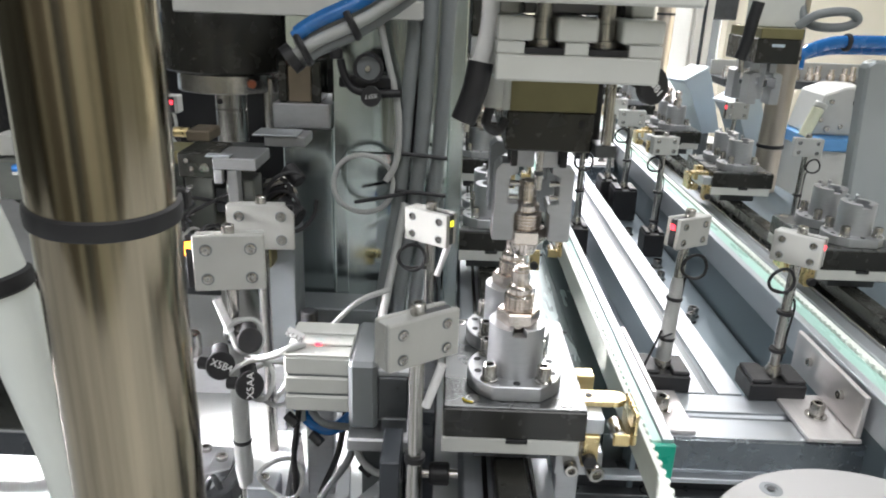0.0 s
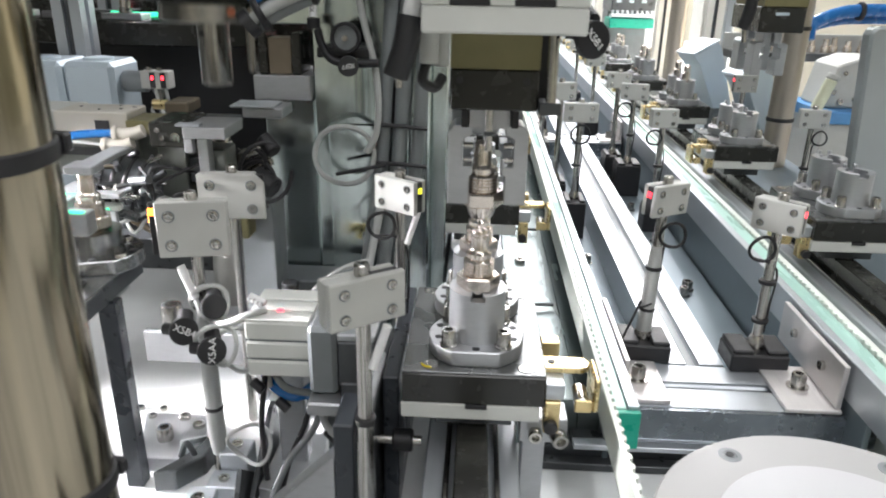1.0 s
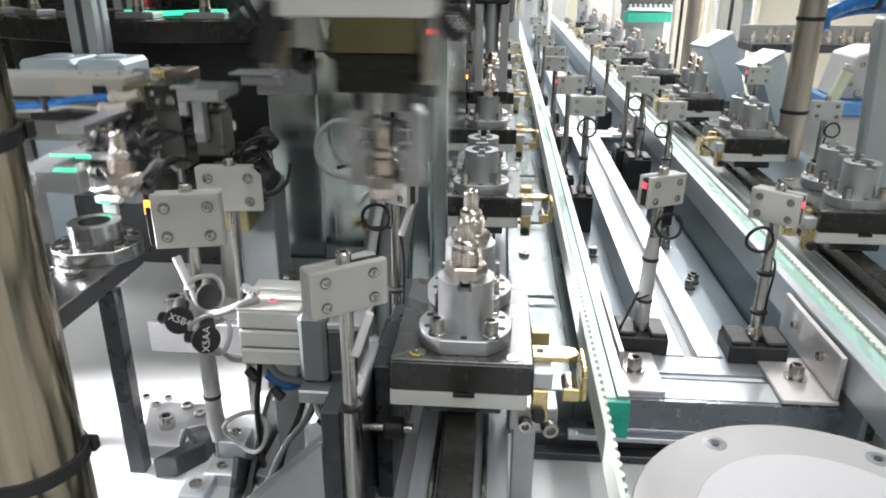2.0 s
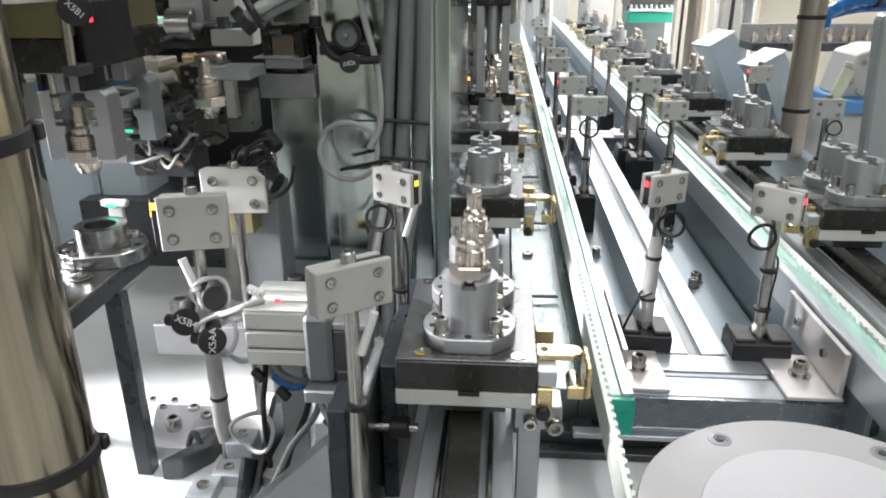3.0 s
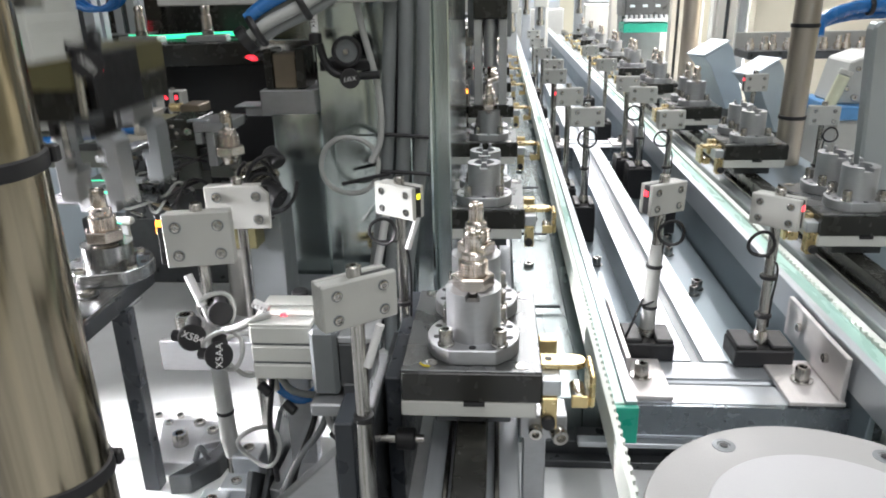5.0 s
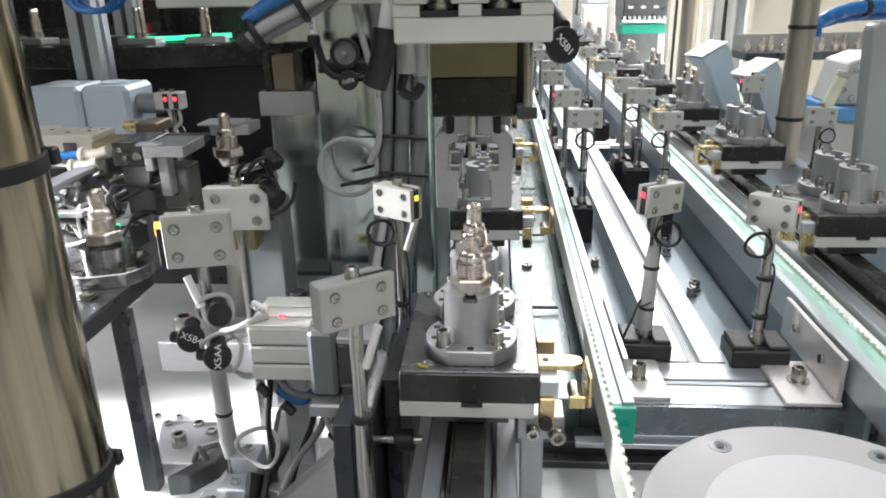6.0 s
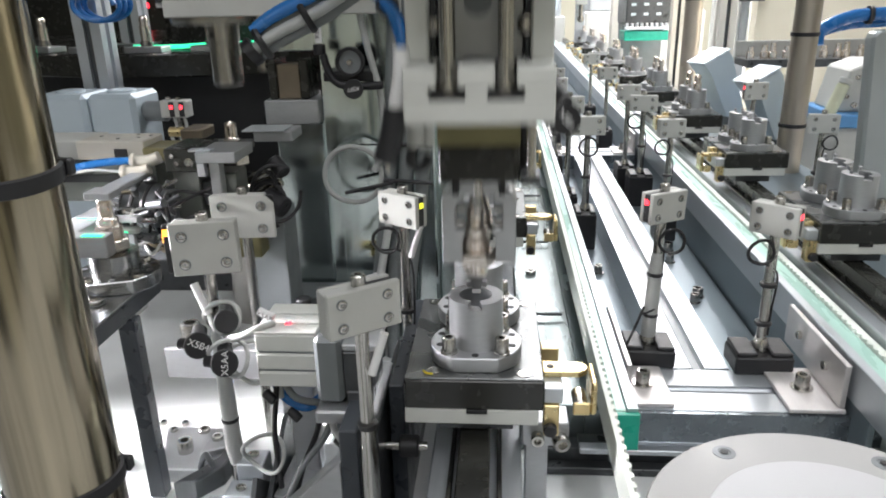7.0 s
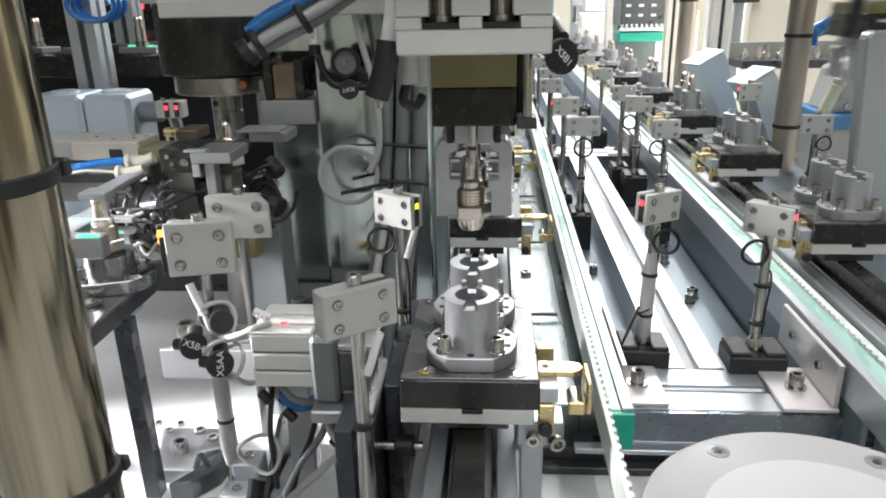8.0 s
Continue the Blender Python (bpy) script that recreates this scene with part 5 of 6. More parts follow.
for k in range(4):
    part("motor_rib", rod(B(), (-0.253 + 0.0075 * k, 0.1262 + 0.0004 * k, 0.1891 - 0.0022 * k), (-0.2505 + 0.0075 * k, 0.1264 + 0.0004 * k, 0.1884 - 0.0022 * k), 0.0172, 32, chamfer=0.0005), RUBBER, mt)
part("motor_foot", box(B(), -0.262, -0.216, 0.118, 0.150, 0.1450, 0.1640, 0.001), DARKSTEEL, arm)
cap = part("press_cap", box(B(), -0.2445, -0.2275, 0.0615, 0.0765, 0.2062, 0.2112, 0.0006), SATIN, arm, "square steel cap over the connector")
part("cap_arm", box(B(), -0.2420, -0.2300, 0.0768, 0.1180, 0.2070, 0.2105, 0.0006), SATIN, cap)
nj = part("nest_jaw", box(B(), -0.2520, -0.2250, 0.0435, 0.0545, 0.1745, 0.1885, 0.0008), SATIN, arm, "steel nest jaw")
# Emissive strips here and on the rear plate paint green light on plain edges.
part("glow_strip", box(B(), -0.2400, -0.2270, 0.0437, 0.0475, 0.1886, 0.1890, 0.0001), GREENGLOW, nj, "glowing strip for green light on the edge")
part("jaw_arm", box(B(), -0.2720, -0.2522, 0.0450, 0.1180, 0.1800, 0.1860, 0.0006), SATIN, nj)
part("rear_plate", box(B(), -0.2720, -0.2270, 0.0880, 0.0960, 0.1835, 0.1868, 0.0004), SATIN, arm)
part("glow_strip", box(B(), -0.2690, -0.2420, 0.0873, 0.0878, 0.1850, 0.1866, 0.0001), GREENGLOW, arm, "glowing strip for green light on the edge")
rng = random.Random(7)
for i in range(46):
    x, y, z = rng.uniform(-0.262, -0.216), rng.uniform(0.098, 0.132), rng.uniform(0.158, 0.204)
    a1, a2, l = rng.uniform(0, 6.28), rng.uniform(-0.5, 0.5), rng.uniform(0.008, 0.020)
    b3 = (x + l * math.cos(a1) * math.cos(a2), y + l * math.sin(a1) * math.cos(a2) * 0.5, z + l * math.sin(a2))
    part("fitting", rod(B(), (x, y, z), b3, rng.choice((0.0014, 0.0020, 0.0032)), 12, chamfer=0.0004), rng.choice((STEEL, RUBBER, RUBBER, DARKSTEEL, DARKSTEEL, GREYGREEN, BROWN)), arm)
for i in range(8):
    x, z = rng.uniform(-0.270, -0.225), rng.uniform(0.165, 0.205)
    part("cable", hose(B(), [(x, 0.118, z), (x + rng.uniform(0.006, 0.02), 0.100, z - 0.010), (x + rng.uniform(0.015, 0.035), 0.104, z + rng.uniform(-0.014, 0.014)), (x + 0.035, 0.13, z)], 0.0012, 8, 5), rng.choice((RUBBER, HOSE, RUBBER)), arm)

rt = thing("arm_track", pose(0, 0, 0), "dark steel track carrying the transfer arm", "track")
part("track", box(B(), -0.46, -0.200, 0.400, 0.52, 0.0, 0.078, 0.001), DARKSTEEL, rt)
part("anvil", lathe(B(), [(0.022, 0.0), (0.022, 0.10), (0.018, 0.102), (0.018, 0.1195), (0.016, 0.1205)], 32, Matrix.Translation((-0.246, 0.335, 0))), STEEL, rt)

v = thing("solenoid_cluster", pose(0, 0, 0), "black solenoids and steel fittings with looped cables", "valve")
part("mount", box(B(), -0.190, -0.160, 0.190, 0.225, 0.0, 0.1598, 0.001), GREYPAINT, v)
part("block", box(B(), -0.214, -0.176, 0.185, 0.215, 0.1600, 0.172, 0.001), DARKSTEEL, v)
part("olive_block", box(B(), -0.198, -0.172, 0.165, 0.184, 0.130, 0.166, 0.001), OLIVE, v)
for q in (((-0.185, 0.172, 0.190), (-0.160, 0.176, 0.197)), ((-0.200, 0.165, 0.180), (-0.176, 0.168, 0.176)), ((-0.176, 0.18, 0.176), (-0.156, 0.182, 0.188))):
    part("fitting", rod(B(), *q, 0.0042, 14, chamfer=0.0006), STEEL, v)
part("solenoid", rod(B(), (-0.166, 0.172, 0.178), (-0.150, 0.166, 0.170), 0.0085, 18, chamfer=0.001), RUBBER, v)
part("solenoid", rod(B(), (-0.160, 0.178, 0.205), (-0.150, 0.172, 0.196), 0.0062, 18, chamfer=0.001), RUBBER, v)
for i, (x, z, rr) in enumerate(((-0.163, 0.172, 0.014), (-0.156, 0.182, 0.018), (-0.168, 0.188, 0.011))):
    pts = [(x + rr * math.cos(q), 0.166 + 0.006 * math.sin(q + i), z + rr * 1.2 * math.sin(q)) for q in [i + 1.7 * math.pi * j / 9 for j in range(10)]]
    part("cable_loop", hose(B(), pts, 0.0015, 8, 5), RUBBER, v)

sp = thing("press_spindle", pose(-0.246, 0.335, 0), "black press spindle with bright steel flange and shaft", "spindle")
part("housing", lathe(B(), [(0.054, 0.2565), (0.0555, 0.2585), (0.0555, 0.318), (0.0545, 0.3195)], 64), BLACK, sp)
part("top_plate", lathe(B(), [(0.064, 0.3197), (0.065, 0.3205), (0.065, 0.336), (0.064, 0.337)], 64), HOLDER, sp, "pale grey upper ring")
part("upper_housing", lathe(B(), [(0.052, 0.3372), (0.052, 0.45)], 48), BLACK, sp)
part("flange", lathe(B(), [(0.0445, 0.2390), (0.0455, 0.2400), (0.0455, 0.2545), (0.042, 0.2562)], 64), STEEL, sp)
sh = part("shaft", lathe(B(), [(0.0130, 0.182), (0.0146, 0.184), (0.0146, 0.220), (0.0140, 0.2206), (0.0140, 0.2214), (0.0146, 0.2220), (0.0146, 0.2388)], 40), STEEL, sp)
part("set_screw", rod(B(), (-0.006, -0.0130, 0.2285), (-0.006, -0.0142, 0.2285), 0.0026, 14), RUBBER, sh)
part("side_pin", rod(B(), (0.041, -0.014, 0.196), (0.041, -0.014, 0.252), 0.0075, 20, chamfer=0.0008), STEEL, sp)
part("pin_cap", rod(B(), (0.030, -0.0345, 0.248), (0.0305, -0.0375, 0.248), 0.0036, 14), material("copper_cap", (0.55, 0.20, 0.12), 0.35, 0.9), sp, "copper coloured screw cap")
for x in (-0.030, -0.016):
    part("window", box(B(), x, x + 0.006, -0.0440 + abs(x + 0.013) * 0.55, -0.032, 0.2425, 0.2515, 0.0004), RUBBER, sp)


pk = thing("pressing_unit", pose(0, 0, 0), "pale press unit with round steel nose", "press")
part("plate", box(B(), -0.372, -0.300, 0.52, 0.56, 0.2640, 0.330, 0.0015), HOLDER, pk)
for x in (-0.352, -0.322):
    part("hole", lathe(B(), [(0.0040, 0), (0.0040, 0.0005)], 16), RUBBER, pk, m=pose(x, 0.5198, 0.290, 90))
part("nose", rod(B(), (-0.372, 0.50, 0.262), (-0.340, 0.50, 0.262), 0.0190, 32, chamfer=0.002), STEEL, pk)
part("nose_mount", box(B(), -0.370, -0.33, 0.50, 0.5198, 0.264, 0.29, 0.001), SATIN, pk)
part("jaw_block", box(B(), -0.325, -0.275, 0.50, 0.53, 0.238, 0.256, 0.001), HOLDER, pk)
part("link", box(B(), -0.318, -0.308, 0.505, 0.525, 0.2562, 0.270, 0.0008), DARKSTEEL, pk)
part("lamp", rod(B(), (-0.385, 0.482, 0.247), (-0.378, 0.482, 0.244), 0.0026, 12), RED, pk, "glowing red sensor lamp")
part("lamp_holder", rod(B(), (-0.378, 0.482, 0.244), (-0.360, 0.49, 0.252), 0.0036, 12), DARKSTEEL, pk)

# ---- rotary table and boxes at the back ----
rt2 = thing("rotary_table", pose(-0.44, 1.02, 0), "large black rotary indexing table", "rotary table")
part("disc", lathe(B(), [(0.448, 0.2265), (0.450, 0.2280), (0.450, 0.2540), (0.447, 0.2555), (0.10, 0.2555)], 128), BLACK, rt2)
part("drum", lathe(B(), [(0.40, 0.0), (0.40, 0.2263)], 96), RUBBER, rt2)
part("hub", lathe(B(), [(0.16, 0.2557), (0.16, 0.32), (0.15, 0.325)], 64), BLACK, rt2)
part("light_line", hose(B(), [(-0.06, -0.36, 0.2600), (0.0, -0.375, 0.2600), (0.06, -0.37, 0.262), (0.11, -0.35, 0.262)], 0.003, 10), GREENGLOW, rt2, "green glowing tube on the table")
for i in range(14):
    q = radians(232 + i * 12)
    n = thing("nest_block", pose(-0.44 + 0.415 * math.cos(q), 1.02 + 0.415 * math.sin(q), 0.2557, 0, 0, math.degrees(q) + 90), "steel nest holding one connector on the rotary table", "nest", "rotary table nests")
    part("plate", box(B(), -0.026, 0.026, -0.014, 0.014, 0, 0.008, 0.001), SATIN, n)
    part("socket", lathe(B(), [(0.008, 0.0082), (0.008, 0.014), (0.0066, 0.015)], 18), STEEL, n)
    c2 = copy_thing(dome, pose(0, 0, 0))
    c2.matrix_basis = pose(-0.44 + 0.415 * math.cos(q), 1.02 + 0.415 * math.sin(q), 0.2557 + 0.015)


def profile_post(x, y, z0, z1, w=0.031, mat=BRIGHT):
    e = thing("profile_post", pose(x, y, z0), "upright anodised aluminium profile post", "post", "profile posts")
    o, s = [], w / 2
    for k in range(4):
        c0, s0 = math.cos(k * math.pi / 2), math.sin(k * math.pi / 2)
        for px, py in ((s, -s), (s, -0.0042), (s - 0.006, -0.0042), (s - 0.006, 0.0042), (s, 0.0042)):
            o.append((px * c0 - py * s0, px * s0 + py * c0))
    part("profile", prism(B(), o, 0, z1 - z0), mat, e)
    for q in ((0, -s + 0.0058, 0), (-s + 0.0058, 0, 90)):
        part("slot_strip", box(B(), -0.0041, 0.0041, -0.0008, 0.0, 0.001, z1 - z0 - 0.001, 0), DARKSTEEL, e, m=pose(q[0], q[1], 0, 0, 0, q[2]))
    part("foot", box(B(), -w * 0.9, w * 0.9, -w * 0.7, w * 0.7, -0.0, 0.002, 0.0004), SATIN, e)
    return e


profile_post(-0.473, 0.515, 0.0, 0.9, 0.033)
profile_post(-0.565, 0.80, 0.2557, 0.9, 0.034)
for x0, x1 in ((-0.512, -0.449), (-0.447, -0.392)):
    s = thing("switch_box", pose(0, 0, 0), "pale blue-grey motor cover with rounded cap", "cover", "motor covers")
    part("case", box(B(), x0, x1, 0.425, 0.490, 0.0, 0.2240, 0.005), PALEBLUE, s)
    part("cap", lathe(B(), [(0.016, 0.2240), (0.0155, 0.2262), (0.012, 0.2270)], 28, Matrix.Translation(((x0 + x1) / 2, 0.455, 0))), PALEBLUE, s)
part("gland", rod(B(), (-0.3915, 0.45, 0.202), (-0.366, 0.45, 0.202), 0.0115, 18, chamfer=0.001), GREYPAINT, s)
part("lead", hose(B(), [(-0.366, 0.45, 0.202), (-0.350, 0.44, 0.188), (-0.335, 0.43, 0.16), (-0.335, 0.42, 0.10)], 0.0035, 10), RUBBER, s)
tw = thing("twin_sensor", pose(-0.338, 0.415, 0), "pale twin sensor block with two red lamps", "sensor")
part("block", box(B(), -0.016, 0.014, -0.008, 0.008, 0.2010, 0.2190, 0.001), HOLDER, tw)
for x in (-0.003, 0.008):
    part("window", box(B(), x - 0.0028, x + 0.0028, -0.0088, -0.0080, 0.202, 0.2180, 0.0001), RUBBER, tw)
    part("indicator", box(B(), x - 0.0015, x + 0.0015, -0.0093, -0.0089, 0.2105, 0.2145, 0.0001), RED, tw, "glowing red lamp")
    part("knob", rod(B(), (x - 0.006, 0, 0.219), (x - 0.006, 0, 0.2225), 0.003, 12), STEEL, tw)
    part("cable", hose(B(), [(x, -0.004, 0.201), (x + 0.002, -0.006, 0.188), (x - 0.006, -0.004, 0.178), (x + 0.006, -0.01, 0.165)], 0.0018, 8), HOSE, tw)
part("stem", rod(B(), (0, 0.002, 0.0), (0, 0.002, 0.2008), 0.004), STEEL, tw)
cp = thing("control_cabinet", pose(0, 0, 0), "dark control cabinet with small lamps", "cabinet")
part("case", box(B(), -1.8, -0.22, 1.55, 1.75, -0.0, 1.3, 0.004), BLACK, cp)
for i in range(7):
    part("lamp", box(B(), -0.98 + 0.035 * (i % 4), -0.965 + 0.035 * (i % 4), 1.545, 1.5496, 0.30 + 0.05 * (i // 4), 0.312 + 0.05 * (i // 4), 0.0005), RED if i == 2 else PRINT, cp)
hc = thing("coiled_hose", pose(0, 0, 0), "dark blue coiled air hose hanging", "hose")
pts = [(-0.44 + 0.026 * math.cos(q), 0.46 + 0.002 * q, 0.318 + 0.017 * math.sin(q)) for q in [i * 0.5 for i in range(40)]]
part("coil", hose(B(), pts, 0.003, 8, 2), BLUE, hc)

# ---- far side of the conveyor ----
def steel_pillar(x, y, r, z0, label, ties=()):
    p = thing("steel_pillar", pose(x, y, 0), label, "pillar", "pillars")
    part("tube", rod(B(), (0, 0, z0), (0, 0, 1.2), r, 48), BRUSHED, p)
    part("foot", lathe(B(), [(r * 1.7, z0 - 0.0), (r * 1.7, z0 + 0.006), (r * 1.05, z0 + 0.007)], 36), STEEL, p)
    for z in ties:
        part("cable_tie", lathe(B(), [(r + 0.0002, z - 0.003), (r + 0.0016, z - 0.0026), (r + 0.0016, z + 0.0026), (r + 0.0002, z + 0.003)], 40), RUBBER, p)
    return p


steel_pillar(0.4605, 0.79, 0.0185, 0.0, "polished steel pillar beyond the far pallets", (0.252, 0.118))
steel_pillar(0.502, 1.62, 0.022, 0.0, "polished steel pillar farther along the line", (0.29,))
GUARD = material("grey_guard_paint", (0.40, 0.43, 0.44), 0.34, 0.55, 0.10, 12, 0.06, 100)
g = thing("guard_panel", pose(0, 0, 0), "pale grey upright guard panel", "panel")
part("panel", prism(B(), [(0.4140, 0.055), (0.60, 0.055), (0.60, 0.276), (0.404, 0.276), (0.398, 0.270)], 0.455, 0.475, Matrix(((1, 0, 0, 0), (0, 0, 1, 0), (0, 1, 0, 0), (0, 0, 0, 1))), 0.003), GUARD, g)
part("foot", box(B(), 0.45, 0.60, 0.457, 0.473, 0.046, 0.0548, 0.001), GREYPAINT, g)


def chute(x, y, z, turn, name="sheet_cover"):
    c = thing(name, pose(x, y, z, 0, 0, turn), "pale blue bent sheet metal chute", "chute", "chutes")
    t = 0.002
    up = Matrix(((1, 0, 0, 0), (0, 0, 1, 0), (0, 1, 0, 0), (0, 0, 0, 1)))
    part("body", prism(B(), [(-0.030, -0.006), (0.020, 0.016), (0.030, 0.006), (0.072, -0.100), (0.030, -0.100), (-0.014, -0.022)], -0.022, 0.022, up, 0.0008), PALEBLUE, c)
    part("top", prism(B(), [(-0.032, -0.0045), (0.021, 0.0185), (0.021, 0.0205), (-0.032, -0.0025)], -0.024, 0.024, up), PALEBLUE, c, "pale folded lip")
    part("stand", box(B(), 0.044, 0.058, -0.010, 0.010, -z, -0.1003, 0.0006), GREYPAINT, c)
    return c


chute(0.386, 1.00, 0.197, 25)
chute(0.434, 0.885, 0.177, 25)

b = thing("dispenser_unit", pose(0, 0, 0), "white dispenser head on a blue base", "machine")
part("head", prism(B(), [(0.553, 0.125), (0.68, 0.125), (0.68, 0.185), (0.64, 0.204), (0.600, 0.204), (0.567, 0.192)], 0.86, 0.95, Matrix(((1, 0, 0, 0), (0, 0, 1, 0), (0, 1, 0, 0), (0, 0, 0, 1))), 0.003), HOLDER, b)
part("base", box(B(), 0.545, 0.69, 0.83, 0.98, 0.104, 0.1245, 0.002), material("light_blue_paint", (0.10, 0.28, 0.55), 0.4), b, "light blue painted base")
part("stand", box(B(), 0.55, 0.69, 0.84, 0.98, 0.0, 0.1038, 0.002), HOLDER, b)
part("knob", rod(B(), (0.622, 0.8595, 0.180), (0.622, 0.850, 0.180), 0.010, 24, chamfer=0.001), RUBBER, b)
part("screw", screw(B(), 0, 0, 0, 0.005, 0.004), STEEL, b, m=pose(0.578, 0.8595, 0.136, 90))
for x, z in ((0.565, 0.150), (0.578, 0.180), (0.600, 0.140)):
    part("screw", screw(B(), 0, 0, 0, 0.004, 0.003), STEEL, b, m=pose(x, 0.8595, z, 90))
part("bottle", rod(B(), (0.536, 0.845, 0.1250), (0.552, 0.845, 0.172), 0.0095, 24, chamfer=0.002), material("pale_oil", (0.62, 0.64, 0.48), 0.2, 0, 0.1, 40), b, "small oil bottle")
part("bottle_cap", rod(B(), (0.5523, 0.845, 0.1725), (0.555, 0.845, 0.180), 0.0105, 24, chamfer=0.001), HOLDER, b)
k = thing("tool_shelf", pose(0, 0, 0), "dark shelf with a row of small bright parts", "shelf")
part("board", box(B(), 0.458, 1.15, 1.02, 1.10, 0.180, 0.194, 0.001), DARKSTEEL, k)
part("back_strip", box(B(), 0.458, 1.15, 1.101, 1.106, 0.180, 0.222, 0.001), HOLDER, k)
part("post", box(B(), 0.95, 0.98, 1.04, 1.08, 0.0, 0.1798, 0.001), GREYPAINT, k)
for i in range(30):
    x = 0.468 + i * 0.0215 + 0.004 * math.sin(i * 2.1)
    n = thing("small_part", pose(x, 1.045, 0.1942), "small bright turned part standing on the shelf", "part", "parts on the shelf")
    part("body", lathe(B(), [(0.0075, 0), (0.0075, 0.012), (0.005, 0.013), (0.005, 0.021 + 0.003 * (i % 3))], 14), NICKEL, n)
w = thing("blue_air_pipe", pose(0, 0, 0), "thick blue air hose with black ties", "hose")
part("pipe", hose(B(), [(0.481, 0.795, 0.236), (0.486, 0.80, 0.256), (0.521, 0.81, 0.271), (0.573, 0.82, 0.277), (0.75, 0.83, 0.279)], 0.0095, 16), BLUE, w)
part("pipe", hose(B(), [(0.485, 0.825, 0.236), (0.492, 0.83, 0.248), (0.530, 0.835, 0.260), (0.585, 0.84, 0.264), (0.75, 0.85, 0.264)], 0.0075, 16), BLUE, w)
part("cable_tie", lathe(B(), [(0.013, -0.003), (0.0135, 0), (0.013, 0.003)], 16), RUBBER, w, m=pose(0.560, 0.818, 0.2758, 0, 90, 0))

part_wall = box(B(), 0.62, 2.8, 1.50, 1.54, 0.0, 1.3, 0.0)
setting("partition_wall", part_wall, BEIGE, "cream painted partition wall", "wall")

# posts, cabinets and machines in the distance
CREAM = material("cream_coated_profile", (0.80, 0.77, 0.70), 0.45, 0.0, 0.05, 20)
for x, y, wd in ((0.450, 2.5, 0.057), (0.486, 1.72, 0.033), (0.491, 1.30, 0.036), (0.66, 2.4, 0.05), (0.20, 3.0, 0.05)):
    profile_post(x, y, 0.0, 1.4, wd, CREAM)
q = thing("monitor_cabinet", pose(0, 0, 0), "dark machine cabinet with green tray", "cabinet")
part("case", box(B(), 0.415, 0.555, 2.12, 2.30, 0.205, 0.75, 0.004), DARKSTEEL, q)
part("tray", box(B(), 0.410, 0.551, 2.10, 2.20, 0.158, 0.188, 0.002), GREEN, q)
part("rack", box(B(), 0.410, 0.551, 2.09, 2.118, 0.192, 0.200, 0.001), BRIGHT, q)
part("stand", box(B(), 0.42, 0.55, 2.205, 2.30, 0.0, 0.2048, 0.002), GREYPAINT, q)
for i in range(9):
    part("tooth", box(B(), 0.414 + i * 0.0155, 0.421 + i * 0.0155, 2.094, 2.112, 0.2002, 0.212, 0.0005), BRIGHT, q)
for i in range(6):
    part("lamp", box(B(), 0.43 + 0.04 * (i % 3), 0.445 + 0.04 * (i % 3), 2.116, 2.1196, 0.235 + 0.03 * (i // 3), 0.243 + 0.03 * (i // 3), 0.0004), PALEBLUE, q)
q = thing("display_stand", pose(0, 0, 0), "dark screen panel on a pale stand", "screen")
part("screen", box(B(), 0.555, 0.625, 1.46, 1.49, 0.285, 0.42, 0.003), DARKSTEEL, q)
part("pole", box(B(), 0.580, 0.600, 1.491, 1.51, 0.0, 0.42, 0.002), BRIGHT, q)
q = thing("wall_cabinet", pose(0, 0, 0), "pale storage cabinet with blue band by the wall", "cabinet")
part("case", box(B(), 1.05, 1.9, 3.0, 3.5, -0.9, 0.9, 0.01), HOLDER, q)
part("band", box(B(), 1.06, 1.89, 2.994, 2.9996, 0.30, 0.48, 0.001), PALEBLUE, q)
part("gap", box(B(), 1.06, 1.89, 2.994, 2.9996, 0.485, 0.50, 0.001), DARKSTEEL, q)
for i, (x, y, h, wd) in enumerate(((0.62, 2.9, 0.9, 0.5), (-0.05, 3.3, 0.8, 0.4), (0.22, 3.9, 0.7, 0.3))):
    q = thing("process_machine", pose(x, y, 0), "pale grey process machine in the distance", "machine", "distant machines")
    part("cabinet", box(B(), -wd / 2, wd / 2, 0, 0.4, -0.9, h * 0.25, 0.006), HOLDER, q)
    part("hood", box(B(), -wd / 2 + 0.02, wd / 2 - 0.02, 0.05, 0.36, h * 0.25 + 0.001, h, 0.006), BRIGHT, q)
    part("door", box(B(), -wd / 2 + 0.04, wd / 2 - 0.04, 0.045, 0.0495, h * 0.3, h * 0.8, 0.002), PALEBLUE, q)


def small_station(x, y, s):
    """A small actuator on a stand beside the far line."""
    a = thing("assembly_station", pose(x, y, 0), "pale pneumatic assembly head on a bright stand", "machine", "assembly stations")
    part("stand", box(B(), -0.018, 0.018, 0.02, 0.05, 0.0, 0.36 * s, 0.001), BRIGHT, a)
    part("cylinder", box(B(), -0.022, 0.022, -0.018, 0.0195, 0.20 * s, 0.34 * s, 0.002), HOLDER, a)
    part("rod", rod(B(), (0, 0, 0.165 * s), (0, 0, 0.20 * s), 0.008, 18), STEEL, a)
    part("tool", lathe(B(), [(0.006, 0.148 * s), (0.013, 0.152 * s), (0.013, 0.165 * s)], 18), STEEL, a)
    part("hose", hose(B(), [(0.01, -0.019, 0.30 * s), (0.03, -0.04, 0.36 * s), (0.06, -0.02, 0.42 * s)], 0.004, 10), BLUE, a)
    return a


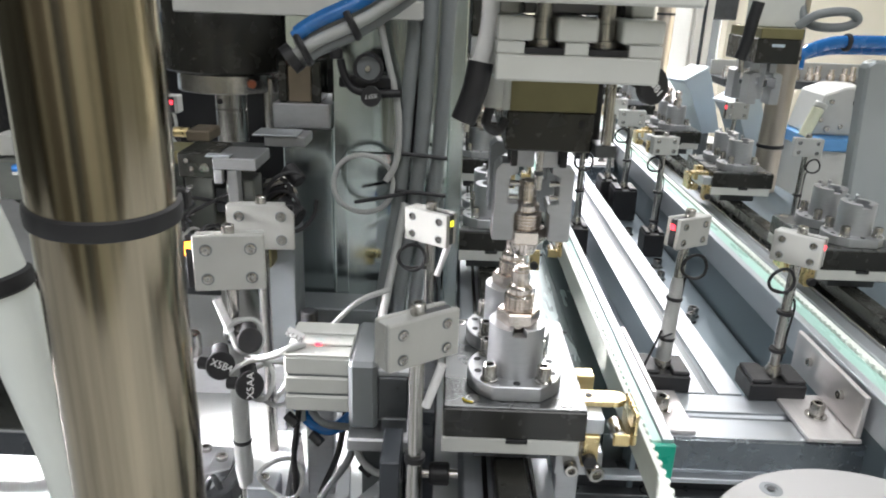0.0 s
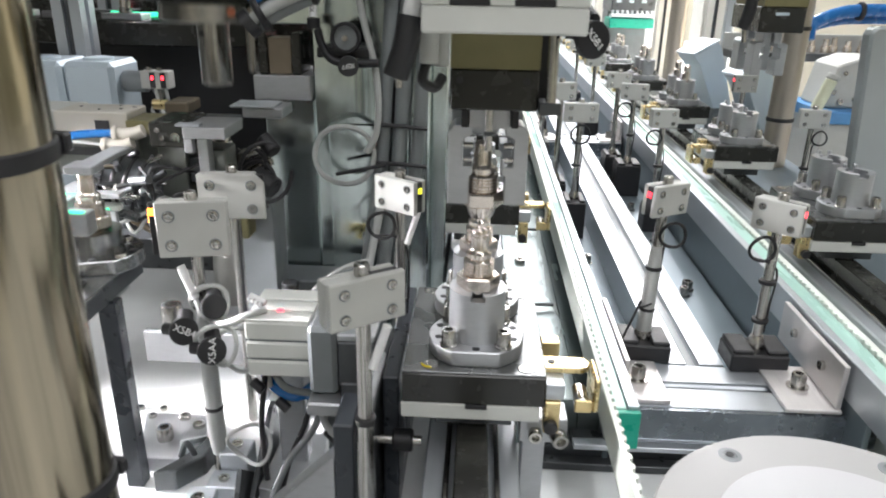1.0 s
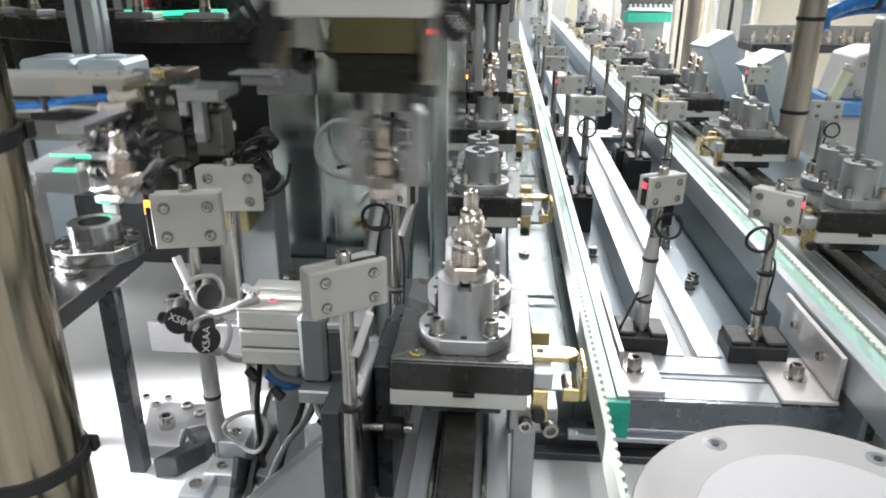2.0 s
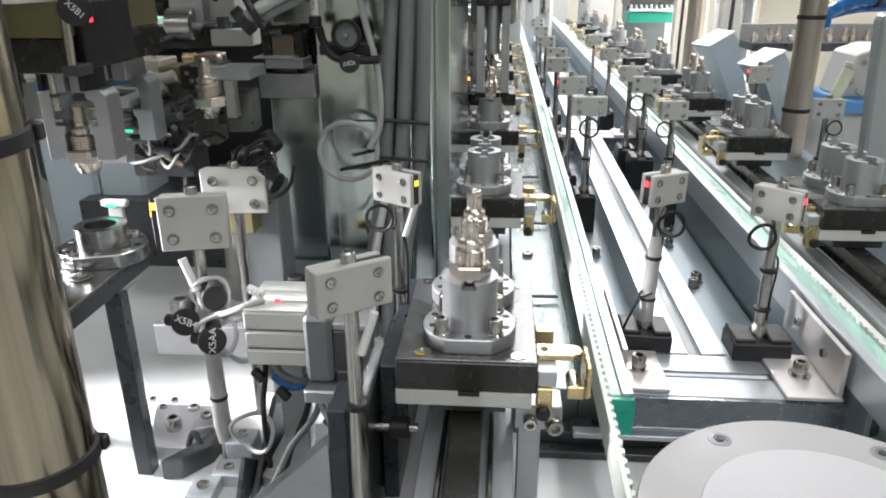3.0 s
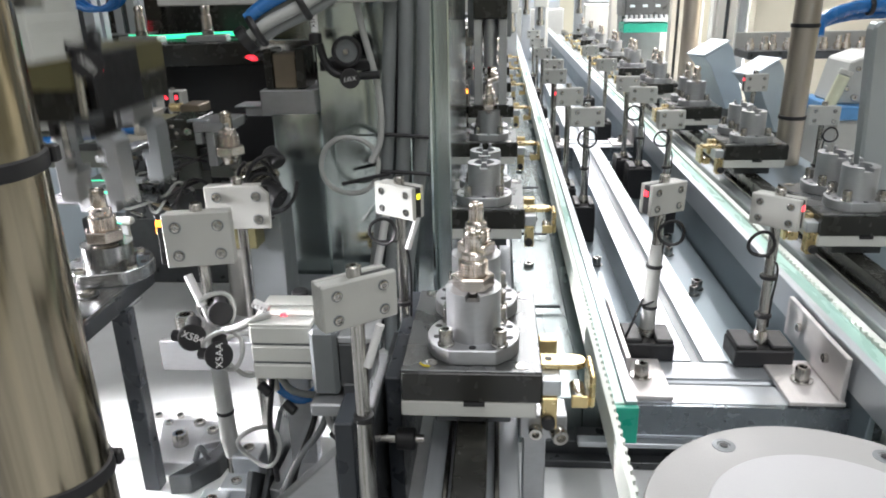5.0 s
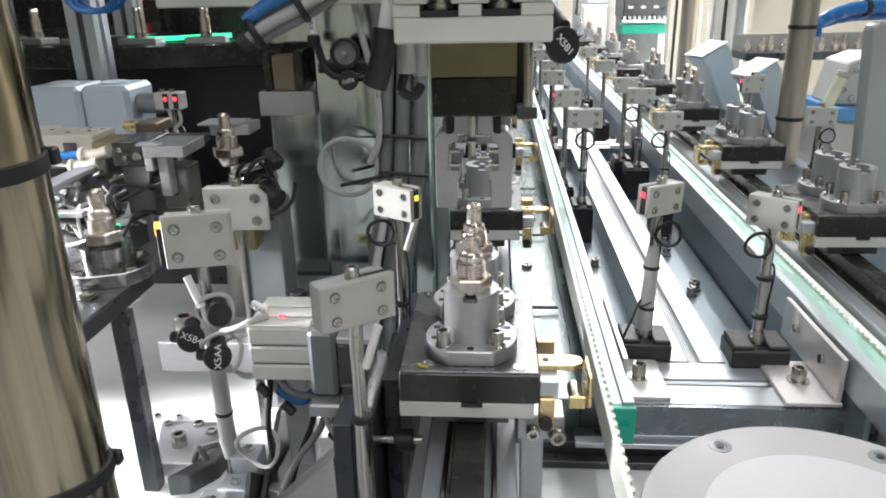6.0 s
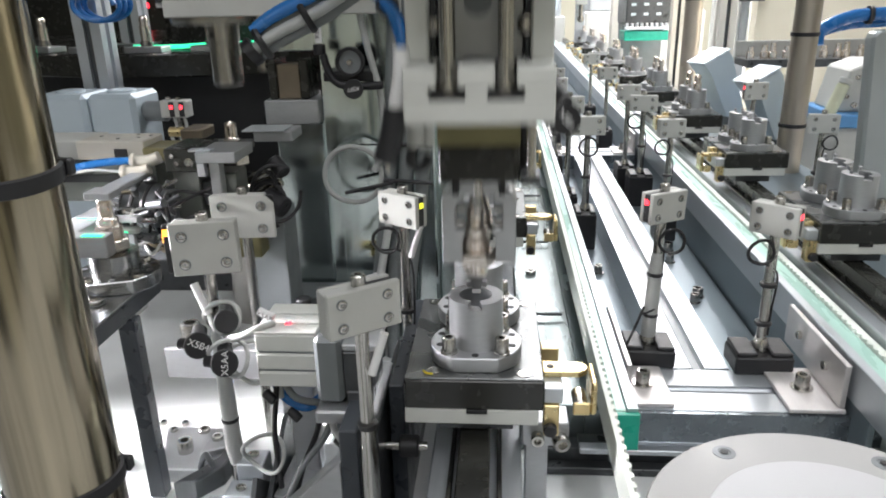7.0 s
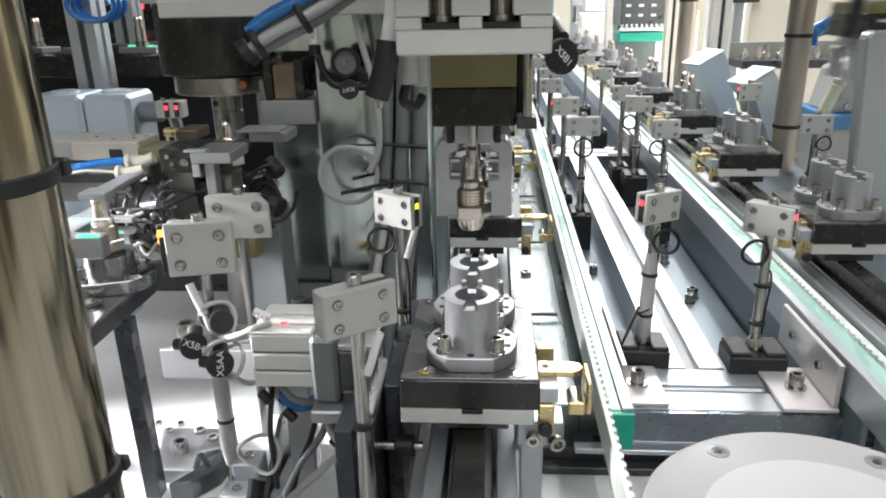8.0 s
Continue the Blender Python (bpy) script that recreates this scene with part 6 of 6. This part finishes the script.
for x, y, s in ((0.15, 2.2, 1.2), (0.05, 2.0, 1.15), (-0.06, 1.30, 1.2), (-0.08, 0.98, 1.2), (0.12, 2.7, 1.3), (0.33, 2.7, 1.3)):
    small_station(x, y, s)

# gripper of the next station over the near line
n = thing("next_gripper", pose(0.0, 0.60, 0), "black and steel gripper of the next station", "gripper")
part("body", box(B(), -0.02, 0.024, 0.03, 0.08, 0.276, 0.36, 0.002), BLACK, n)
part("shaft", rod(B(), (0.002, 0.05, 0.215), (0.002, 0.05, 0.2758), 0.009, 20), SATIN, n)
for s in (-1, 1):
    part("jaw", box(B(), *sorted((0.002 + s * 0.011, 0.002 + s * 0.022)), 0.035, 0.065, 0.165, 0.2758, 0.001), SATIN, n)
    part("pad", box(B(), *sorted((0.002 + s * 0.0105, 0.002 + s * 0.0235)), 0.034, 0.066, 0.150, 0.1648, 0.001), BLACK, n)
part("carrier", box(B(), -0.0295, 0.030, 0.081, 0.12, 0.25, 0.60, 0.002), GREYPAINT, n)

# gripper working over the far line
def far_gripper_unit():
    g = thing("far_gripper", pose(0.355, 0.59, 0), "black gripper head with steel jaws over the far line", "gripper")
    part("carrier", box(B(), -0.020, 0.040, 0.030, 0.060, 0.3005, 0.50, 0.001), WHITEBLOCK, g, "ivory slide carrier")
    part("adapter_plate", box(B(), -0.020, 0.032, 0.0, 0.104, 0.2880, 0.3000, 0.0006), OLIVE, g, "olive passivated adapter plate")
    body = part("gripper_body", box(B(), -0.022, 0.032, 0.002, 0.104, 0.2580, 0.2878, 0.0008), BLACK, g, "black anodised gripper body")
    part("rating_plate", box(B(), -0.004, 0.012, 0.0014, 0.0019, 0.2780, 0.2815, 0.0001), PALEBLUE, body, "small pale blue rating plate")
    part("cable_plug", hose(B(), [(-0.030, 0.0, 0.330), (-0.034, 0.0, 0.306), (-0.036, 0.002, 0.280), (-0.040, 0.004, 0.262)], 0.0075, 12), RUBBER, g, "black taped cable plug")
    part("plug_tip", rod(B(), (-0.038, 0.004, 0.262), (-0.036, 0.004, 0.246), 0.0030, 12), STEEL, g)
    for y in (0.020, 0.074):
        for s in (-1, 1):
            part("jaw_holder", box(B(), *sorted((0.004 + s * 0.002, 0.004 + s * 0.011)), y, y + 0.026, 0.2450, 0.2578, 0.0005), SATIN, g)
            o = [(0.0205, 0.205), (0.0205, 0.242), (0.0170, 0.2448), (0.0080, 0.2448), (0.0080, 0.2400), (0.0125, 0.2380), (0.0125, 0.2260), (0.0085, 0.2240), (0.0085, 0.205)]
            part("jaw", prism(B(), [(0.004 + s * a, b) for a, b in (o if s > 0 else reversed(o))], y, y + 0.026, Matrix(((1, 0, 0, 0), (0, 0, 1, 0), (0, 1, 0, 0), (0, 0, 0, 1))), 0.0005), SATIN, g, "grey steel gripper jaw")
    part("hose_loop", hose(B(), [(0.030, 0.020, 0.302), (0.050, 0.012, 0.318), (0.085, 0.010, 0.322), (0.100, 0.014, 0.312), (0.080, 0.020, 0.303), (0.045, 0.028, 0.308), (0.036, 0.040, 0.34)], 0.0055, 12), CONDUIT, g, "looped grey hose")
    return g


far_gripper = far_gripper_unit()
gb = thing("gantry_beam", pose(0, 0, 0), "aluminium gantry beam carrying the far gripper", "beam")
part("beam", box(B(), 0.22, 1.0, 0.618, 0.652, 0.5003, 0.54, 0.001), BRIGHT, gb)
for x in (0.24, 0.98):
    part("hanger", rod(B(), (x, 0.635, 0.54), (x, 0.635, 1.85), 0.008), STEEL, gb)

# tube lamps, all out of view; the short low one is added to light the bed
for x, y, zl, l in ((0.30, 0.9, 1.09, 2.4), (0.55, 2.4, 1.09, 2.4), (-0.56, 0.06, 0.120, 0.40)):
    q = thing("unseen_tube_lamp", pose(x, y, zl), "unseen white tube lamp added with its light", "lamp", "tube lamps")
    part("housing", box(B(), -0.06, 0.06, -l / 2, l / 2, 0.0, 0.04, 0.003), HOLDER, q)
    part("tube", rod(B(), (0, -l / 2 + 0.02, -0.013), (0, l / 2 - 0.02, -0.013), 0.011, 16), TUBEGLOW if l > 1 else TUBEDIM, q)
    part("hanger", rod(B(), (0, 0, 0.04), (0, 0, 1.85 - zl), 0.004), STEEL, q)


# ---- movement ----
def motions():
    up, down = 0.0, -0.048
    LX, LY, LU, LD = -0.236, 0.036, 0.006, -0.034
    run = [(0.0, 0, 0, up), (1.75, 0, 0, up), (2.2, LX * 0.5, LY * 0.5, LU * 0.5), (2.65, LX, LY, LU), (3.65, LX, LY, LU), (3.95, LX, LY, LD),
           (4.85, LX, LY, LD), (5.1, LX, LY, LU), (5.4, LX * 0.5, LY * 0.5, LU * 0.5), (5.7, 0, 0, up), (6.03, 0, 0, up), (6.35, 0, 0, down),
           (6.85, 0, 0, down), (7.17, 0, 0, up), (8.0, 0, 0, up)]
    walk(gripper, [(t, pose(x, y, z)) for t, x, y, z in run])
    walk(slide_body, [(t, pose(x, y, 0)) for t, x, y, z in run])
    base = SEAT + 0.048
    walk(held, [(t, pose(x, 0.033 + y, base + z)) for t, x, y, z in run if t < 4.9] + [(8.0, pose(LX, 0.033 + LY, base + LD))])
    walk(first, [(t, pose(0, 0.033, SEAT + (z - down if t > 6.8 else 0))) for t, x, y, z in [(0.0, 0, 0, down)] + [r for r in run if r[0] > 6.8]])
    walk(second, [(t, pose(0, 0.087, SEAT + (z - down if t > 6.8 else 0))) for t, x, y, z in [(0.0, 0, 0, down)] + [r for r in run if r[0] > 6.8]])
    ride = [(0.0, 0, 0, 0), (1.75, 0, 0, 0), (2.15, 0, 0, 0.03), (2.8, 0.005, 0.03, 0.035), (3.1, 0.004, 0.05, 0.03), (3.45, 0.0, 0.08, 0.03), (3.65, 0.0, 0.08, 0.03),
            (3.9, 0.0, 0.08, 0.004), (4.5, 0.0, 0.08, 0.0), (5.1, -0.03, 0.07, 0.0), (5.8, -0.03, -0.008, 0.0), (6.2, -0.022, -0.004, 0.0), (6.6, 0, 0, 0), (8.0, 0, 0, 0)]
    lift = 0.017
    walk(arm, [(t, pose(x, y, z)) for t, x, y, z in ride])
    walk(waiting, [(t, pose(-0.236, 0.069, 0.1645)) for t in (0.0, 1.75)] + [(2.15, pose(-0.215, 0.110, 0.1945))]
         + [(t, pose(-0.199 + x, 0.121 + y, 0.1725 + z + lift)) for t, x, y, z in ride if 2.5 < t < 4.6] + [(8.0, pose(-0.199, 0.201, 0.1725 + lift))])
    walk(far_gripper, [(t, pose(0.355 + x, 0.59, z)) for t, x, z in ((0.0, 0, 0), (1.25, 0, 0), (1.5, 0.065, 0), (1.7, 0.15, 0), (2.1, 0.34, 0), (2.5, 0.38, 0), (7.3, 0.38, 0), (7.7, 0.29, 0), (8.0, 0.125, 0))])
    walk(indexed, [(t, pose(-0.199, 0.20, 0.1725)) for t in (0.0, 1.75)] + [(2.15, pose(-0.202, 0.205, 0.2025)), (3.1, pose(-0.22, 0.26, 0.2145)), (3.45, pose(-0.246, 0.335, 0.18)), (3.9, pose(-0.246, 0.335, 0.1208)), (8.0, pose(-0.246, 0.335, 0.1208))])
    walk(sp, [(t, pose(-0.246, 0.335, z)) for t, z in ((0.0, 0), (0.7, 0), (1.0, 0.037), (1.3, 0.10), (1.6, 0.13), (6.6, 0.13), (6.85, 0.10), (7.0, 0.062), (7.2, 0.02), (7.45, 0), (8.0, 0))])
    walk(pk, [(t, pose(x, 0, 0)) for t, x in ((0.0, 0.27), (1.6, 0.27), (2.6, 0.04), (3.2, 0.0), (4.4, 0.0), (4.7, 0.015), (5.5, 0.27), (8.0, 0.27))])


motions()
